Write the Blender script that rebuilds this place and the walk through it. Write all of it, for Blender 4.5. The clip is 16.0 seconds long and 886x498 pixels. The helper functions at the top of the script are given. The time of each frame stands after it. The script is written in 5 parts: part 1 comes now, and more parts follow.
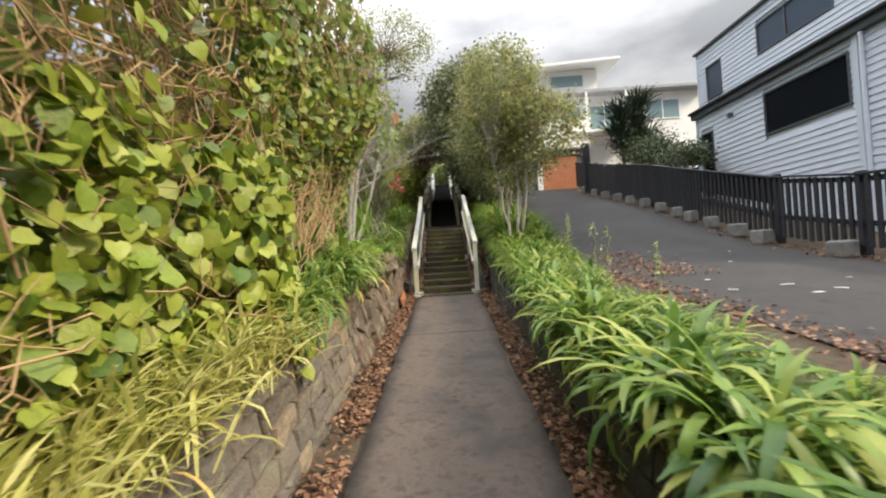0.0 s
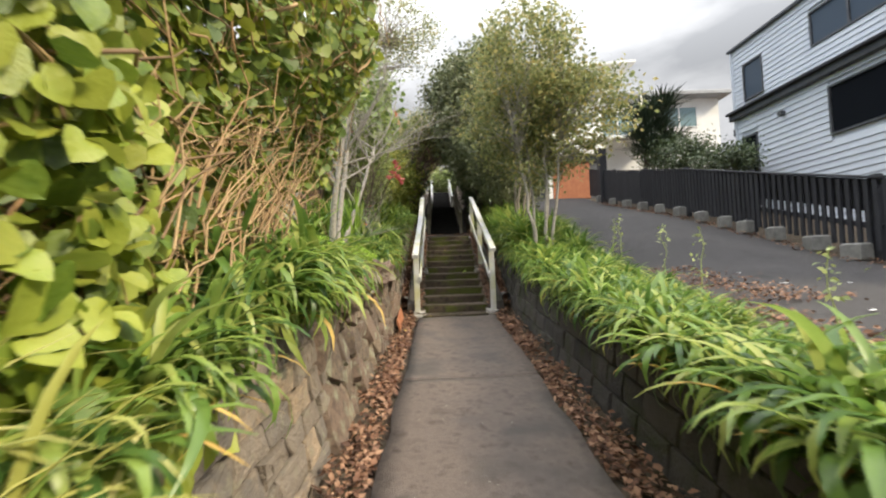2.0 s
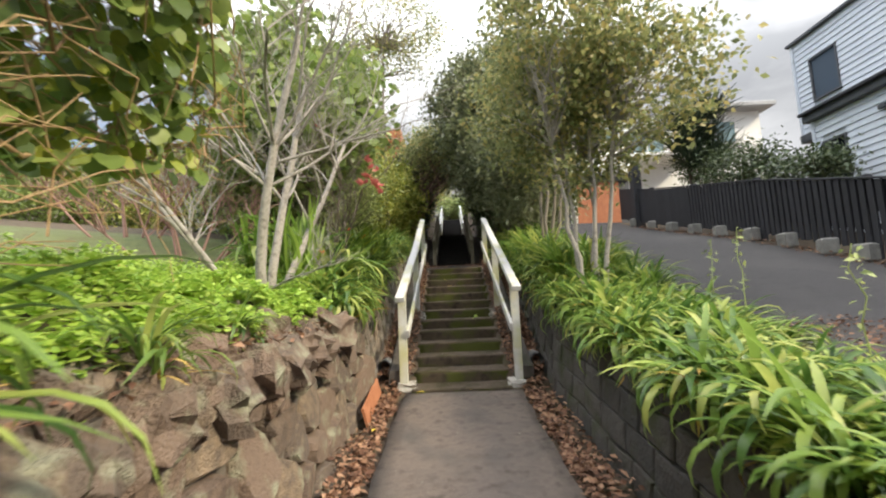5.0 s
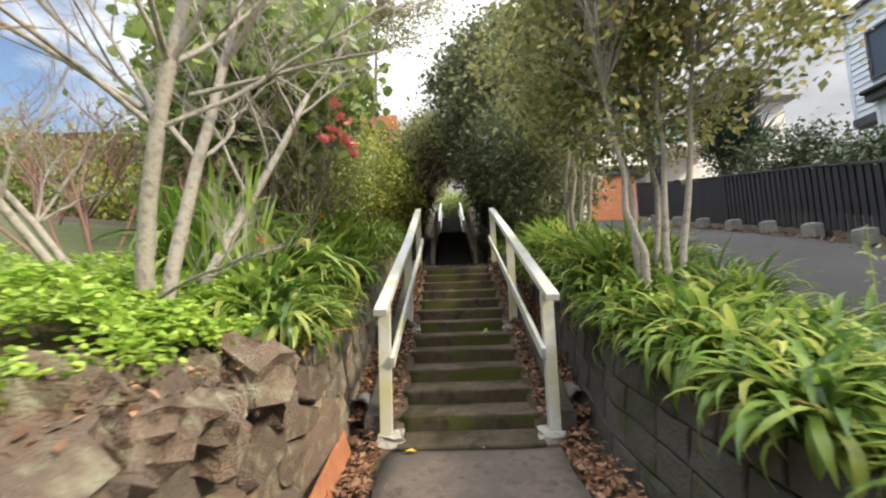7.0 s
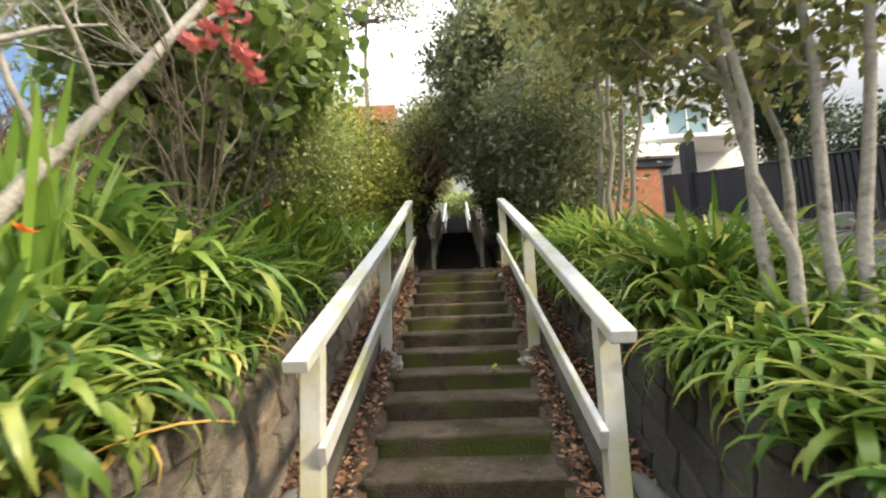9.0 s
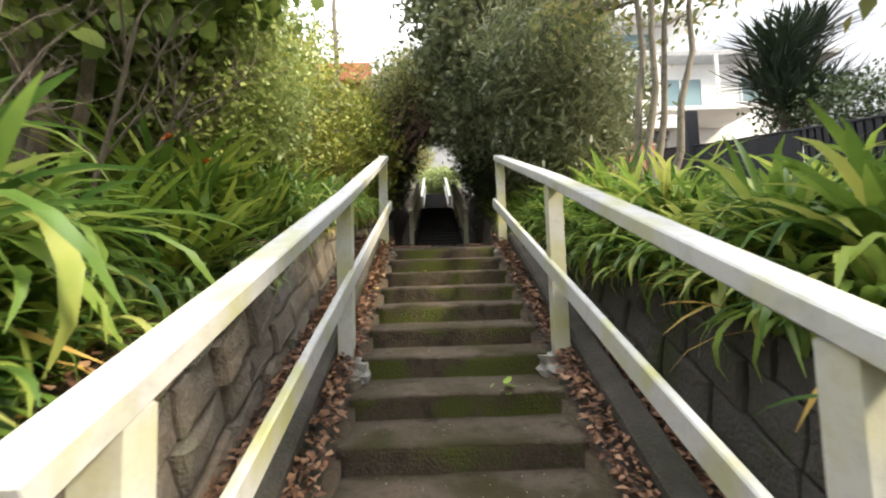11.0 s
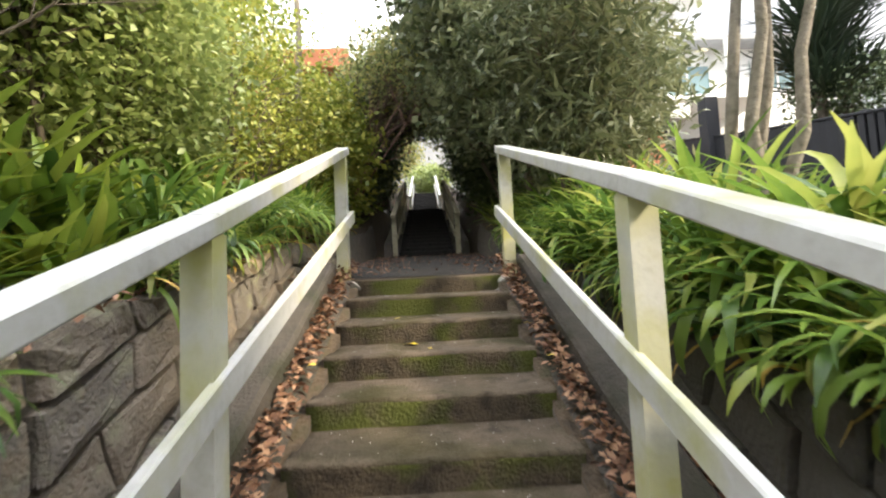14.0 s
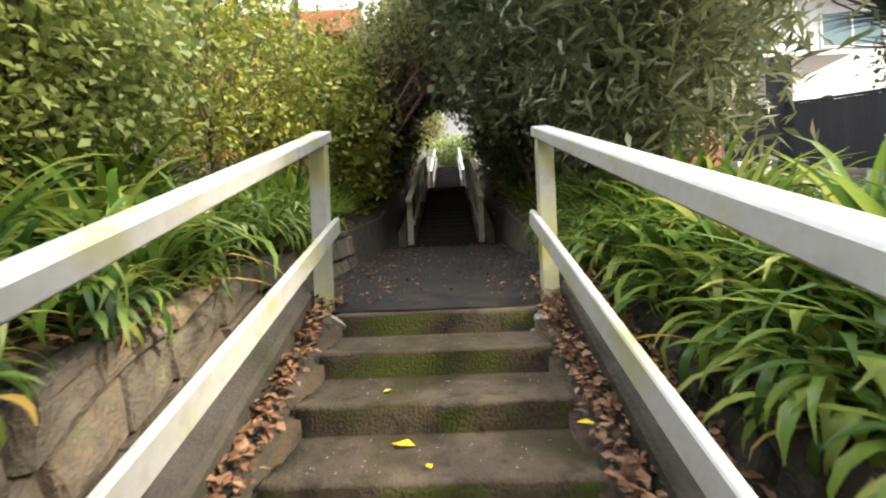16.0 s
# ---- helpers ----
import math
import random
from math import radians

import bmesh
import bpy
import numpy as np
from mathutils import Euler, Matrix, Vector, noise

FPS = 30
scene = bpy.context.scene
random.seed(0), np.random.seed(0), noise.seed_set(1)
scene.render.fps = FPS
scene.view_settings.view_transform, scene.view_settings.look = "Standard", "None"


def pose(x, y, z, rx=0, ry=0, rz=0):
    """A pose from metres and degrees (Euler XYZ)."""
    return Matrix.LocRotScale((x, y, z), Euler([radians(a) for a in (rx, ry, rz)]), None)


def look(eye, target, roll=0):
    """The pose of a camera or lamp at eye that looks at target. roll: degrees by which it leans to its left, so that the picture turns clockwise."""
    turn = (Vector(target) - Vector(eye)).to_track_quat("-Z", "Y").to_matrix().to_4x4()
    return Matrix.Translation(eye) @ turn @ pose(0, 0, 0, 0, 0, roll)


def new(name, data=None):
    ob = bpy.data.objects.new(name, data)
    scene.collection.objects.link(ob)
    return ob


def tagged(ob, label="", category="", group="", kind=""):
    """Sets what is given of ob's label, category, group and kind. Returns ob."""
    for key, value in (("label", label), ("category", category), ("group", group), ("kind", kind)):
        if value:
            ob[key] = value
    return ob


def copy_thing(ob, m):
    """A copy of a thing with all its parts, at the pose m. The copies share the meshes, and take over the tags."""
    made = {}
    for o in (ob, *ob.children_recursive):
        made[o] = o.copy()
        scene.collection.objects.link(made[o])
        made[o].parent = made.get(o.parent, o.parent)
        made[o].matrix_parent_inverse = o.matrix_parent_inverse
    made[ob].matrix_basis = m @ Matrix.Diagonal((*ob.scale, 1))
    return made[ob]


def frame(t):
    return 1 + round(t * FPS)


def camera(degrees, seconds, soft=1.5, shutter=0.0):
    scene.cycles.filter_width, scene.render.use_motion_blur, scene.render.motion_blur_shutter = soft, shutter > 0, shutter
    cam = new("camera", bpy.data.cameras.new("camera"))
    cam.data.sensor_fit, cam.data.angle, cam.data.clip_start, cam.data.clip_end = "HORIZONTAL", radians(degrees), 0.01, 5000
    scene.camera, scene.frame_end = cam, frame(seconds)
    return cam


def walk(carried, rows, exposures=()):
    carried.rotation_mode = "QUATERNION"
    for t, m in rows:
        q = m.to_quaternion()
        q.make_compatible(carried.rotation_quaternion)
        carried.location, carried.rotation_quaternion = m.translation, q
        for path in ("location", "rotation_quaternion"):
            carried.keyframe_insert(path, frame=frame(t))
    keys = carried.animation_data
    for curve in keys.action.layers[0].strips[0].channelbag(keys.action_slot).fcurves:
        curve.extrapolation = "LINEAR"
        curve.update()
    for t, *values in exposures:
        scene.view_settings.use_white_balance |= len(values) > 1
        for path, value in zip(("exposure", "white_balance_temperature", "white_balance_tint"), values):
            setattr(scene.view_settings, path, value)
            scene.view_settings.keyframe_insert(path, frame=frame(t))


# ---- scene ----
cam = camera(91.2, 16.0, soft=2.1, shutter=0.5)
PATH = [
    (0, (0.04, 0.264, 0.919), (0.024, 2.263, 0.946), -3.7),
    (0.5, (-0.071, 0.709, 0.845), (-0.065, 2.708, 0.891), -3.1),
    (1, (-0.203, 1.239, 0.817), (-0.14, 3.238, 0.865), -2.4),
    (1.5, (-0.287, 1.791, 0.809), (-0.237, 3.79, 0.876), -2.1),
    (2, (-0.25, 2.251, 0.874), (-0.234, 4.249, 0.959), -2.2),
    (2.5, (-0.264, 2.691, 0.875), (-0.271, 4.689, 0.977), -2.3),
    (3, (-0.152, 3.116, 0.886), (-0.209, 5.11, 1.033), -2.6),
    (3.5, (-0.11, 3.554, 0.956), (-0.161, 5.544, 1.142), -2.7),
    (4, (-0.15, 3.977, 1.034), (-0.196, 5.965, 1.246), -2.7),
    (4.5, (-0.078, 4.401, 1.032), (-0.131, 6.388, 1.259), -2.8),
    (4.7, (-0.042, 4.557, 1.044), (-0.083, 6.544, 1.271), -2.5),
    (6.8, (-0.046, 6.194, 1.179), (-0.102, 8.178, 1.418), -2.5),
    (7, (-0.108, 6.401, 1.17), (-0.142, 8.388, 1.4), -2.0),
    (7.5, (-0.051, 6.865, 1.245), (-0.107, 8.849, 1.49), -2.6),
    (8, (-0.117, 7.24, 1.246), (-0.158, 9.223, 1.505), -2.6),
    (8.5, (-0.094, 7.622, 1.28), (-0.132, 9.606, 1.533), -2.5),
    (9, (0.023, 8.012, 1.323), (-0.048, 9.995, 1.568), -2.3),
    (9.5, (0.035, 8.393, 1.317), (0.022, 10.383, 1.519), -2.5),
    (9.7, (-0.012, 8.532, 1.32), (-0.004, 10.524, 1.509), -2.0),
    (11.8, (-0.105, 9.687, 1.409), (-0.018, 11.68, 1.554), -2.3),
    (12, (-0.078, 9.802, 1.47), (0.03, 11.793, 1.619), -2.4),
    (12.5, (-0.091, 10.078, 1.491), (0.008, 12.07, 1.635), -3.0),
    (13, (-0.098, 10.286, 1.568), (0.017, 12.279, 1.687), -3.2),
    (13.5, (-0.015, 10.512, 1.611), (0.059, 12.506, 1.728), -2.9),
    (14, (0.007, 10.663, 1.699), (0.079, 12.657, 1.836), -2.7),
    (14.5, (-0.074, 10.924, 1.812), (-0.018, 12.92, 1.916), -2.6),
    (15, (-0.025, 11.146, 1.839), (-0.008, 13.144, 1.923), -2.7),
    (15.5, (0.065, 11.362, 1.963), (0.039, 13.361, 2.004), -2.9),
    (16, (0.109, 11.608, 2.071), (0.063, 13.608, 2.079), -2.4),
]
walk(cam, [(t, look(eye, target, roll)) for t, eye, target, roll in PATH],
     exposures=[(0.0, 0.58), (2.0, 0.72), (4.5, 0.82), (7, 0.86), (9.5, 1.15), (12, 1.42), (13.5, 1.64), (14.5, 1.54), (16, 1.42)])

# ---- light ----
SUN_ELEV, SUN_ROT = radians(36), radians(118)
world = bpy.data.worlds.new("sky")
scene.world = world
world.use_nodes = True
wn, wl = world.node_tree.nodes, world.node_tree.links
wn.clear()
w_out = wn.new("ShaderNodeOutputWorld")
w_bg = wn.new("ShaderNodeBackground")
w_sky = wn.new("ShaderNodeTexSky")
w_sky.sky_type, w_sky.sun_disc, w_sky.sun_elevation, w_sky.sun_rotation = "NISHITA", False, SUN_ELEV, SUN_ROT
w_tc = wn.new("ShaderNodeTexCoord")
w_map = wn.new("ShaderNodeMapping")
w_map.inputs["Scale"].default_value = (1.0, 1.0, 2.6)
w_noise = wn.new("ShaderNodeTexNoise")
w_noise.inputs["Scale"].default_value, w_noise.inputs["Detail"].default_value, w_noise.inputs["Roughness"].default_value = 2.1, 7, 0.55
w_ramp = wn.new("ShaderNodeValToRGB")
w_ramp.color_ramp.elements[0].position, w_ramp.color_ramp.elements[0].color = 0.26, (0.0, 0.0, 0.0, 1)
w_ramp.color_ramp.elements[1].position, w_ramp.color_ramp.elements[1].color = 0.41, (1, 1, 1, 1)
w_ramp2 = wn.new("ShaderNodeValToRGB")
w_ramp2.color_ramp.elements[0].position, w_ramp2.color_ramp.elements[0].color = 0.35, (6.9, 6.95, 7.1, 1)
w_ramp2.color_ramp.elements[1].position, w_ramp2.color_ramp.elements[1].color = 0.68, (3.4, 3.5, 3.7, 1)
w_noise2 = wn.new("ShaderNodeTexNoise")
w_noise2.inputs["Scale"].default_value, w_noise2.inputs["Detail"].default_value = 3.4, 6
w_mix = wn.new("ShaderNodeMix")
w_mix.data_type = "RGBA"
wl.new(w_tc.outputs["Generated"], w_map.inputs["Vector"])
wl.new(w_map.outputs["Vector"], w_noise.inputs["Vector"])
wl.new(w_map.outputs["Vector"], w_noise2.inputs["Vector"])
# the cover thins out towards the left of the walk
w_side = wn.new("ShaderNodeSeparateXYZ")
wl.new(w_tc.outputs["Generated"], w_side.inputs["Vector"])
w_cover = wn.new("ShaderNodeMath")
w_cover.operation = "MULTIPLY_ADD"
w_cover.inputs[1].default_value = 0.22
wl.new(w_side.outputs["X"], w_cover.inputs[0])
wl.new(w_noise.outputs["Fac"], w_cover.inputs[2])
wl.new(w_cover.outputs["Value"], w_ramp.inputs["Fac"])
wl.new(w_noise2.outputs["Fac"], w_ramp2.inputs["Fac"])
wl.new(w_ramp.outputs["Color"], w_mix.inputs[0])
wl.new(w_sky.outputs["Color"], w_mix.inputs[6])
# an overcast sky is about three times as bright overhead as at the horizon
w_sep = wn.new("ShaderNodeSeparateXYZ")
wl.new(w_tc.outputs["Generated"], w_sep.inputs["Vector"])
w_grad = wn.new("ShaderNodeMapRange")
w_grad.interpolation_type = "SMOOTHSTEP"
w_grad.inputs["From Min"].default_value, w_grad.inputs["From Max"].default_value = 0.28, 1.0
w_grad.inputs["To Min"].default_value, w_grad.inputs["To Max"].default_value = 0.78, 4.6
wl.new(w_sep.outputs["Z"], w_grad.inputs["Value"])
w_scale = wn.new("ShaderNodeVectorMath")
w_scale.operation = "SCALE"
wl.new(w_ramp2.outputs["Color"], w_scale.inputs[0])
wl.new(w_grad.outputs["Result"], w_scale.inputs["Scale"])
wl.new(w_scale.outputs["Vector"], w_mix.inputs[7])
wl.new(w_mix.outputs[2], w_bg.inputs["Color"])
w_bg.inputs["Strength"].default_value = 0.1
wl.new(w_bg.outputs["Background"], w_out.inputs["Surface"])
sun = new("sun", bpy.data.lights.new("sun", "SUN"))
sun.data.energy, sun.data.angle, sun.data.color = 3.0, radians(9), (1.0, 0.86, 0.62)
sun_dir = Vector((math.sin(SUN_ROT) * math.cos(SUN_ELEV), math.cos(SUN_ROT) * math.cos(SUN_ELEV), math.sin(SUN_ELEV)))
sun.matrix_world = look(tuple(sun_dir * 60), (0, 0, 0))

# ---- materials ----
def material(name, colours, rough=0.8, scale=8.0, bump=0.0, bump_scale=60.0, metallic=0.0, island=0.0, objects=0.0,
             leaf=0.0, stain=None, stain_scale=1.3, stain_at=(0.5, 0.68), spec=0.5, stretch=(1, 1, 1)):
    m = bpy.data.materials.new(name)
    m.use_nodes = True
    n, l = m.node_tree.nodes, m.node_tree.links
    n.clear()
    out = n.new("ShaderNodeOutputMaterial")
    b = n.new("ShaderNodeBsdfPrincipled")
    tc = n.new("ShaderNodeTexCoord")
    geo = n.new("ShaderNodeNewGeometry")
    mp = n.new("ShaderNodeMapping")
    mp.inputs["Scale"].default_value = stretch
    l.new(geo.outputs["Position"], mp.inputs["Vector"])
    noi = n.new("ShaderNodeTexNoise")
    noi.inputs["Scale"].default_value, noi.inputs["Detail"].default_value, noi.inputs["Roughness"].default_value = scale, 6, 0.6
    l.new(mp.outputs["Vector"], noi.inputs["Vector"])
    fac = noi.outputs["Fac"]
    for amount, node, socket in ((island, "ShaderNodeNewGeometry", "Random Per Island"), (objects, "ShaderNodeObjectInfo", "Random")):
        if amount:
            src = n.new(node)
            mx = n.new("ShaderNodeMix")
            mx.inputs[0].default_value = amount
            l.new(fac, mx.inputs[2])
            l.new(src.outputs[socket], mx.inputs[3])
            fac = mx.outputs[0]
    ramp = n.new("ShaderNodeValToRGB")
    lo, hi = (0.15, 0.85) if island or objects else (0.3, 0.7)
    while len(ramp.color_ramp.elements) < len(colours):
        ramp.color_ramp.elements.new(0.5)
    for i, c in enumerate(colours):
        e = ramp.color_ramp.elements[i]
        e.position, e.color = lo + (hi - lo) * i / max(1, len(colours) - 1), (*c, 1)
    l.new(fac, ramp.inputs["Fac"])
    colour = ramp.outputs["Color"]
    if stain:
        n2 = n.new("ShaderNodeTexNoise")
        n2.inputs["Scale"].default_value, n2.inputs["Detail"].default_value = stain_scale, 8
        l.new(geo.outputs["Position"], n2.inputs["Vector"])
        r2 = n.new("ShaderNodeValToRGB")
        r2.color_ramp.elements[0].position, r2.color_ramp.elements[1].position = stain_at
        l.new(n2.outputs["Fac"], r2.inputs["Fac"])
        mx = n.new("ShaderNodeMix")
        mx.data_type = "RGBA"
        l.new(r2.outputs["Color"], mx.inputs[0])
        l.new(colour, mx.inputs[6])
        mx.inputs[7].default_value = (*stain, 1)
        colour = mx.outputs[2]
    l.new(colour, b.inputs["Base Color"])
    b.inputs["Roughness"].default_value, b.inputs["Metallic"].default_value = rough, metallic
    b.inputs["Specular IOR Level"].default_value = spec
    if bump:
        n3 = n.new("ShaderNodeTexNoise")
        n3.inputs["Scale"].default_value, n3.inputs["Detail"].default_value = bump_scale, 5
        l.new(mp.outputs["Vector"], n3.inputs["Vector"])
        bp = n.new("ShaderNodeBump")
        bp.inputs["Strength"].default_value, bp.inputs["Distance"].default_value = bump, 0.02
        l.new(n3.outputs["Fac"], bp.inputs["Height"])
        l.new(bp.outputs["Normal"], b.inputs["Normal"])
    if leaf:
        tr = n.new("ShaderNodeBsdfTranslucent")
        l.new(colour, tr.inputs["Color"])
        ms = n.new("ShaderNodeMixShader")
        ms.inputs[0].default_value = leaf
        l.new(b.outputs["BSDF"], ms.inputs[1])
        l.new(tr.outputs["BSDF"], ms.inputs[2])
        l.new(ms.outputs["Shader"], out.inputs["Surface"])
    else:
        l.new(b.outputs["BSDF"], out.inputs["Surface"])
    return m


def glass_dark(name, tint, shine=0.03):
    m = bpy.data.materials.new(name)
    m.use_nodes = True
    b = m.node_tree.nodes["Principled BSDF"]
    b.inputs["Base Color"].default_value = (*tint, 1)
    b.inputs["Roughness"].default_value = 0.12
    b.inputs["Specular IOR Level"].default_value = shine
    return m


M_PATH = material("worn concrete path", [(0.060, 0.047, 0.039), (0.130, 0.102, 0.086), (0.091, 0.071, 0.059)], 0.88, 9.0, 0.5, 90, stain=(0.070, 0.061, 0.055), stain_scale=1.9)
M_STEP = material("damp mossy concrete", [(0.046, 0.036, 0.027), (0.105, 0.083, 0.063), (0.072, 0.056, 0.042)], 0.9, 9.0, 0.6, 70, spec=0.15, stain=(0.042, 0.037, 0.018), stain_scale=2.8, stain_at=(0.45, 0.65))
# riser brown is darker than the treads, with green moss patches over it
M_RISER = material("dark brown step riser with moss patches", [(0.024, 0.018, 0.011), (0.068, 0.050, 0.032), (0.040, 0.031, 0.019)], 0.9, 9.0, 0.7, 70, stain=(0.062, 0.072, 0.009), stain_scale=2.6, stain_at=(0.46, 0.58))
# step concrete painted near-black for the shade under the roofing trees
M_STEP_SHADE = material("step concrete with tree shade in its colour", [(0.010, 0.010, 0.011), (0.026, 0.024, 0.023), (0.016, 0.015, 0.015)], 0.85, 9.0, 0.6, 70, spec=0.15)
M_KERB = material("dark weathered concrete", [(0.048, 0.042, 0.037), (0.092, 0.078, 0.068)], 0.9, 7.0, 0.6, 60, stain=(0.032, 0.034, 0.02), stain_scale=2.4)
M_LANDING = material("dark damp asphalt", [(0.018, 0.017, 0.017), (0.036, 0.033, 0.032), (0.026, 0.024, 0.023)], 0.85, 6.0, 0.5, 120, spec=0.12, stain=(0.045, 0.038, 0.033), stain_scale=1.5)
M_CEMENT = material("pale cement patch", [(0.28, 0.27, 0.24), (0.42, 0.40, 0.37)], 0.9, 12, 0.4, 80)
M_STONE = material("basalt wall stone", [(0.085, 0.071, 0.060), (0.225, 0.185, 0.145), (0.14, 0.123, 0.106), (0.36, 0.27, 0.18)], 0.92, 13.0, 0.9, 60, objects=0.6, stain=(0.24, 0.23, 0.16), stain_scale=7, stain_at=(0.56, 0.72))
M_ROCK = material("rough scoria rock", [(0.05, 0.036, 0.03), (0.19, 0.135, 0.10), (0.11, 0.085, 0.068), (0.30, 0.225, 0.15)], 0.95, 16.0, 1.0, 80, objects=0.5, stain=(0.27, 0.27, 0.19), stain_scale=7, stain_at=(0.54, 0.7))
M_BLOCK = material("dark mossy wall block", [(0.035, 0.035, 0.035), (0.085, 0.08, 0.075), (0.06, 0.055, 0.05)], 0.95, 5.0, 0.7, 45, objects=0.5, stain=(0.045, 0.055, 0.025), stain_scale=3)
M_MORTAR = material("crumbling joint mortar", [(0.085, 0.072, 0.06), (0.16, 0.135, 0.11)], 1.0, 10, 0.6, 50)
M_SOIL = material("garden soil with litter", [(0.035, 0.027, 0.018), (0.085, 0.06, 0.04), (0.05, 0.05, 0.025)], 1.0, 6, 0.8, 40)
M_LAWN = material("short lawn", [(0.075, 0.10, 0.035), (0.12, 0.14, 0.05), (0.09, 0.09, 0.04)], 0.95, 3, 0.8, 120)
M_PAVER = material("reddish brown paving", [(0.16, 0.085, 0.07), (0.24, 0.14, 0.115)], 0.9, 7, 0.4, 50)
M_ASPHALT = material("worn asphalt", [(0.024, 0.022, 0.022), (0.042, 0.038, 0.038), (0.032, 0.030, 0.029)], 0.85, 4, 0.5, 160, stain=(0.050, 0.046, 0.044), stain_scale=0.8)
M_WHITE = material("weathered white paint", [(0.42, 0.42, 0.41), (0.53, 0.53, 0.53), (0.47, 0.465, 0.44)], 0.6, 12, 0.07, 50, stain=(0.42, 0.42, 0.21), stain_scale=3.6, stain_at=(0.5, 0.7))
M_POST = material("lichen-stained white paint", [(0.44, 0.44, 0.40), (0.54, 0.54, 0.52), (0.48, 0.475, 0.43)], 0.65, 12, 0.08, 50, stain=(0.43, 0.42, 0.17), stain_scale=3.0, stain_at=(0.42, 0.66))
M_GREYWOOD = material("bare weathered timber", [(0.22, 0.19, 0.13), (0.36, 0.33, 0.24), (0.28, 0.25, 0.17)], 0.85, 9, 0.3, 50)
M_FENCE = material("charcoal stained timber", [(0.016, 0.017, 0.022), (0.030, 0.031, 0.038)], 0.75, 6, 0.25, 60, objects=0.4)
M_CLAD = material("pale grey-white weatherboard", [(0.60, 0.65, 0.73), (0.67, 0.72, 0.79)], 0.55, 2, 0.05, 40)
M_TRIM_DARK = material("dark grey trim", [(0.06, 0.065, 0.075), (0.10, 0.105, 0.115)], 0.5, 4)
M_HOUSE_WHITE = material("white rendered wall", [(0.74, 0.74, 0.73), (0.82, 0.82, 0.81)], 0.7, 2, 0.05, 40)
M_ROOF = material("grey roofing", [(0.28, 0.29, 0.31), (0.36, 0.37, 0.39)], 0.7, 4)
M_GARAGE = material("orange-brown timber", [(0.30, 0.10, 0.045), (0.42, 0.16, 0.07)], 0.6, 5, 0.2, 40)
M_BRICK = material("orange brick", [(0.36, 0.14, 0.07), (0.48, 0.20, 0.10)], 0.9, 9, 0.3, 30)
M_GLASS_DARK = glass_dark("dark window glass", (0.012, 0.014, 0.018))
# the reflected sky is a pale fixed tint in this glass
M_GLASS_SKY = glass_dark("glass with pale sky reflection in its colour", (0.20, 0.29, 0.32), 0.3)
# bluish sky reflection of the upper windows, painted as base colour
M_GLASS_REFLECTION = glass_dark("glass with bluish reflection in its colour", (0.09, 0.115, 0.15), 0.1)
M_BARK_PALE = material("pale grey bark", [(0.15, 0.135, 0.12), (0.35, 0.325, 0.295), (0.24, 0.22, 0.195)], 0.9, 14, 0.5, 50)
M_BARK_GREY = material("grey-brown bark", [(0.12, 0.10, 0.082), (0.25, 0.22, 0.185), (0.18, 0.155, 0.13)], 0.92, 13, 0.6, 45)
M_BARK = material("brown bark", [(0.10, 0.08, 0.06), (0.19, 0.155, 0.12)], 0.95, 12, 0.6, 45)
M_STEM = material("dry tan climber stem", [(0.15, 0.09, 0.045), (0.42, 0.29, 0.15), (0.30, 0.18, 0.085)], 0.85, 6, 0.2, 60, island=0.7)
M_TWIG = material("reddish brown twig", [(0.20, 0.11, 0.09), (0.32, 0.20, 0.17)], 0.9, 6, island=0.6)
M_CLIMBER = material("yellow-green climber leaf", [(0.070, 0.120, 0.018), (0.18, 0.245, 0.032), (0.36, 0.385, 0.06), (0.24, 0.28, 0.036)], 0.42, 30, 0.25, 70, island=0.7, leaf=0.35)
M_CLIMBER_PART = material("large climber leaf", [(0.10, 0.17, 0.022), (0.26, 0.34, 0.045), (0.42, 0.46, 0.08), (0.30, 0.36, 0.05)], 0.42, 30, 0.25, 70, objects=0.7, leaf=0.35)
STRAP = [(0.054, 0.118, 0.028), (0.142, 0.245, 0.047), (0.255, 0.362, 0.074), (0.47, 0.49, 0.14)]
M_STRAP = material("agapanthus leaf", STRAP, 0.34, 8, 0.1, 60, island=0.7, leaf=0.42)
M_STRAP_ONE = material("single agapanthus leaf", STRAP, 0.34, 8, 0.1, 60, objects=0.7, leaf=0.42)
CLIVIA = [(0.05, 0.11, 0.02), (0.14, 0.22, 0.03), (0.25, 0.335, 0.05), (0.40, 0.44, 0.075)]
M_STRAP_DARK = material("dark clivia leaf", CLIVIA, 0.38, 8, 0.1, 60, island=0.75, leaf=0.33)
M_STRAP_DARK_ONE = material("single clivia leaf", CLIVIA, 0.38, 8, 0.1, 60, objects=0.75, leaf=0.25)
M_YUCCA = material("dark yucca leaf", [(0.035, 0.056, 0.036), (0.075, 0.105, 0.065)], 0.45, 8, island=0.7)
M_LIRIOPE = material("yellow variegated grass leaf", [(0.33, 0.33, 0.07), (0.54, 0.51, 0.15), (0.68, 0.63, 0.27), (0.25, 0.28, 0.05)], 0.5, 10, 0, island=0.8, leaf=0.35)
M_STRAW = material("withered strap leaf", [(0.42, 0.25, 0.05), (0.60, 0.42, 0.13)], 0.8, 10, island=0.7, leaf=0.2)
M_GROUNDCOVER = material("bright round groundcover leaf", [(0.21, 0.36, 0.05), (0.36, 0.53, 0.08), (0.50, 0.63, 0.13)], 0.5, 10, island=0.8, leaf=0.4)
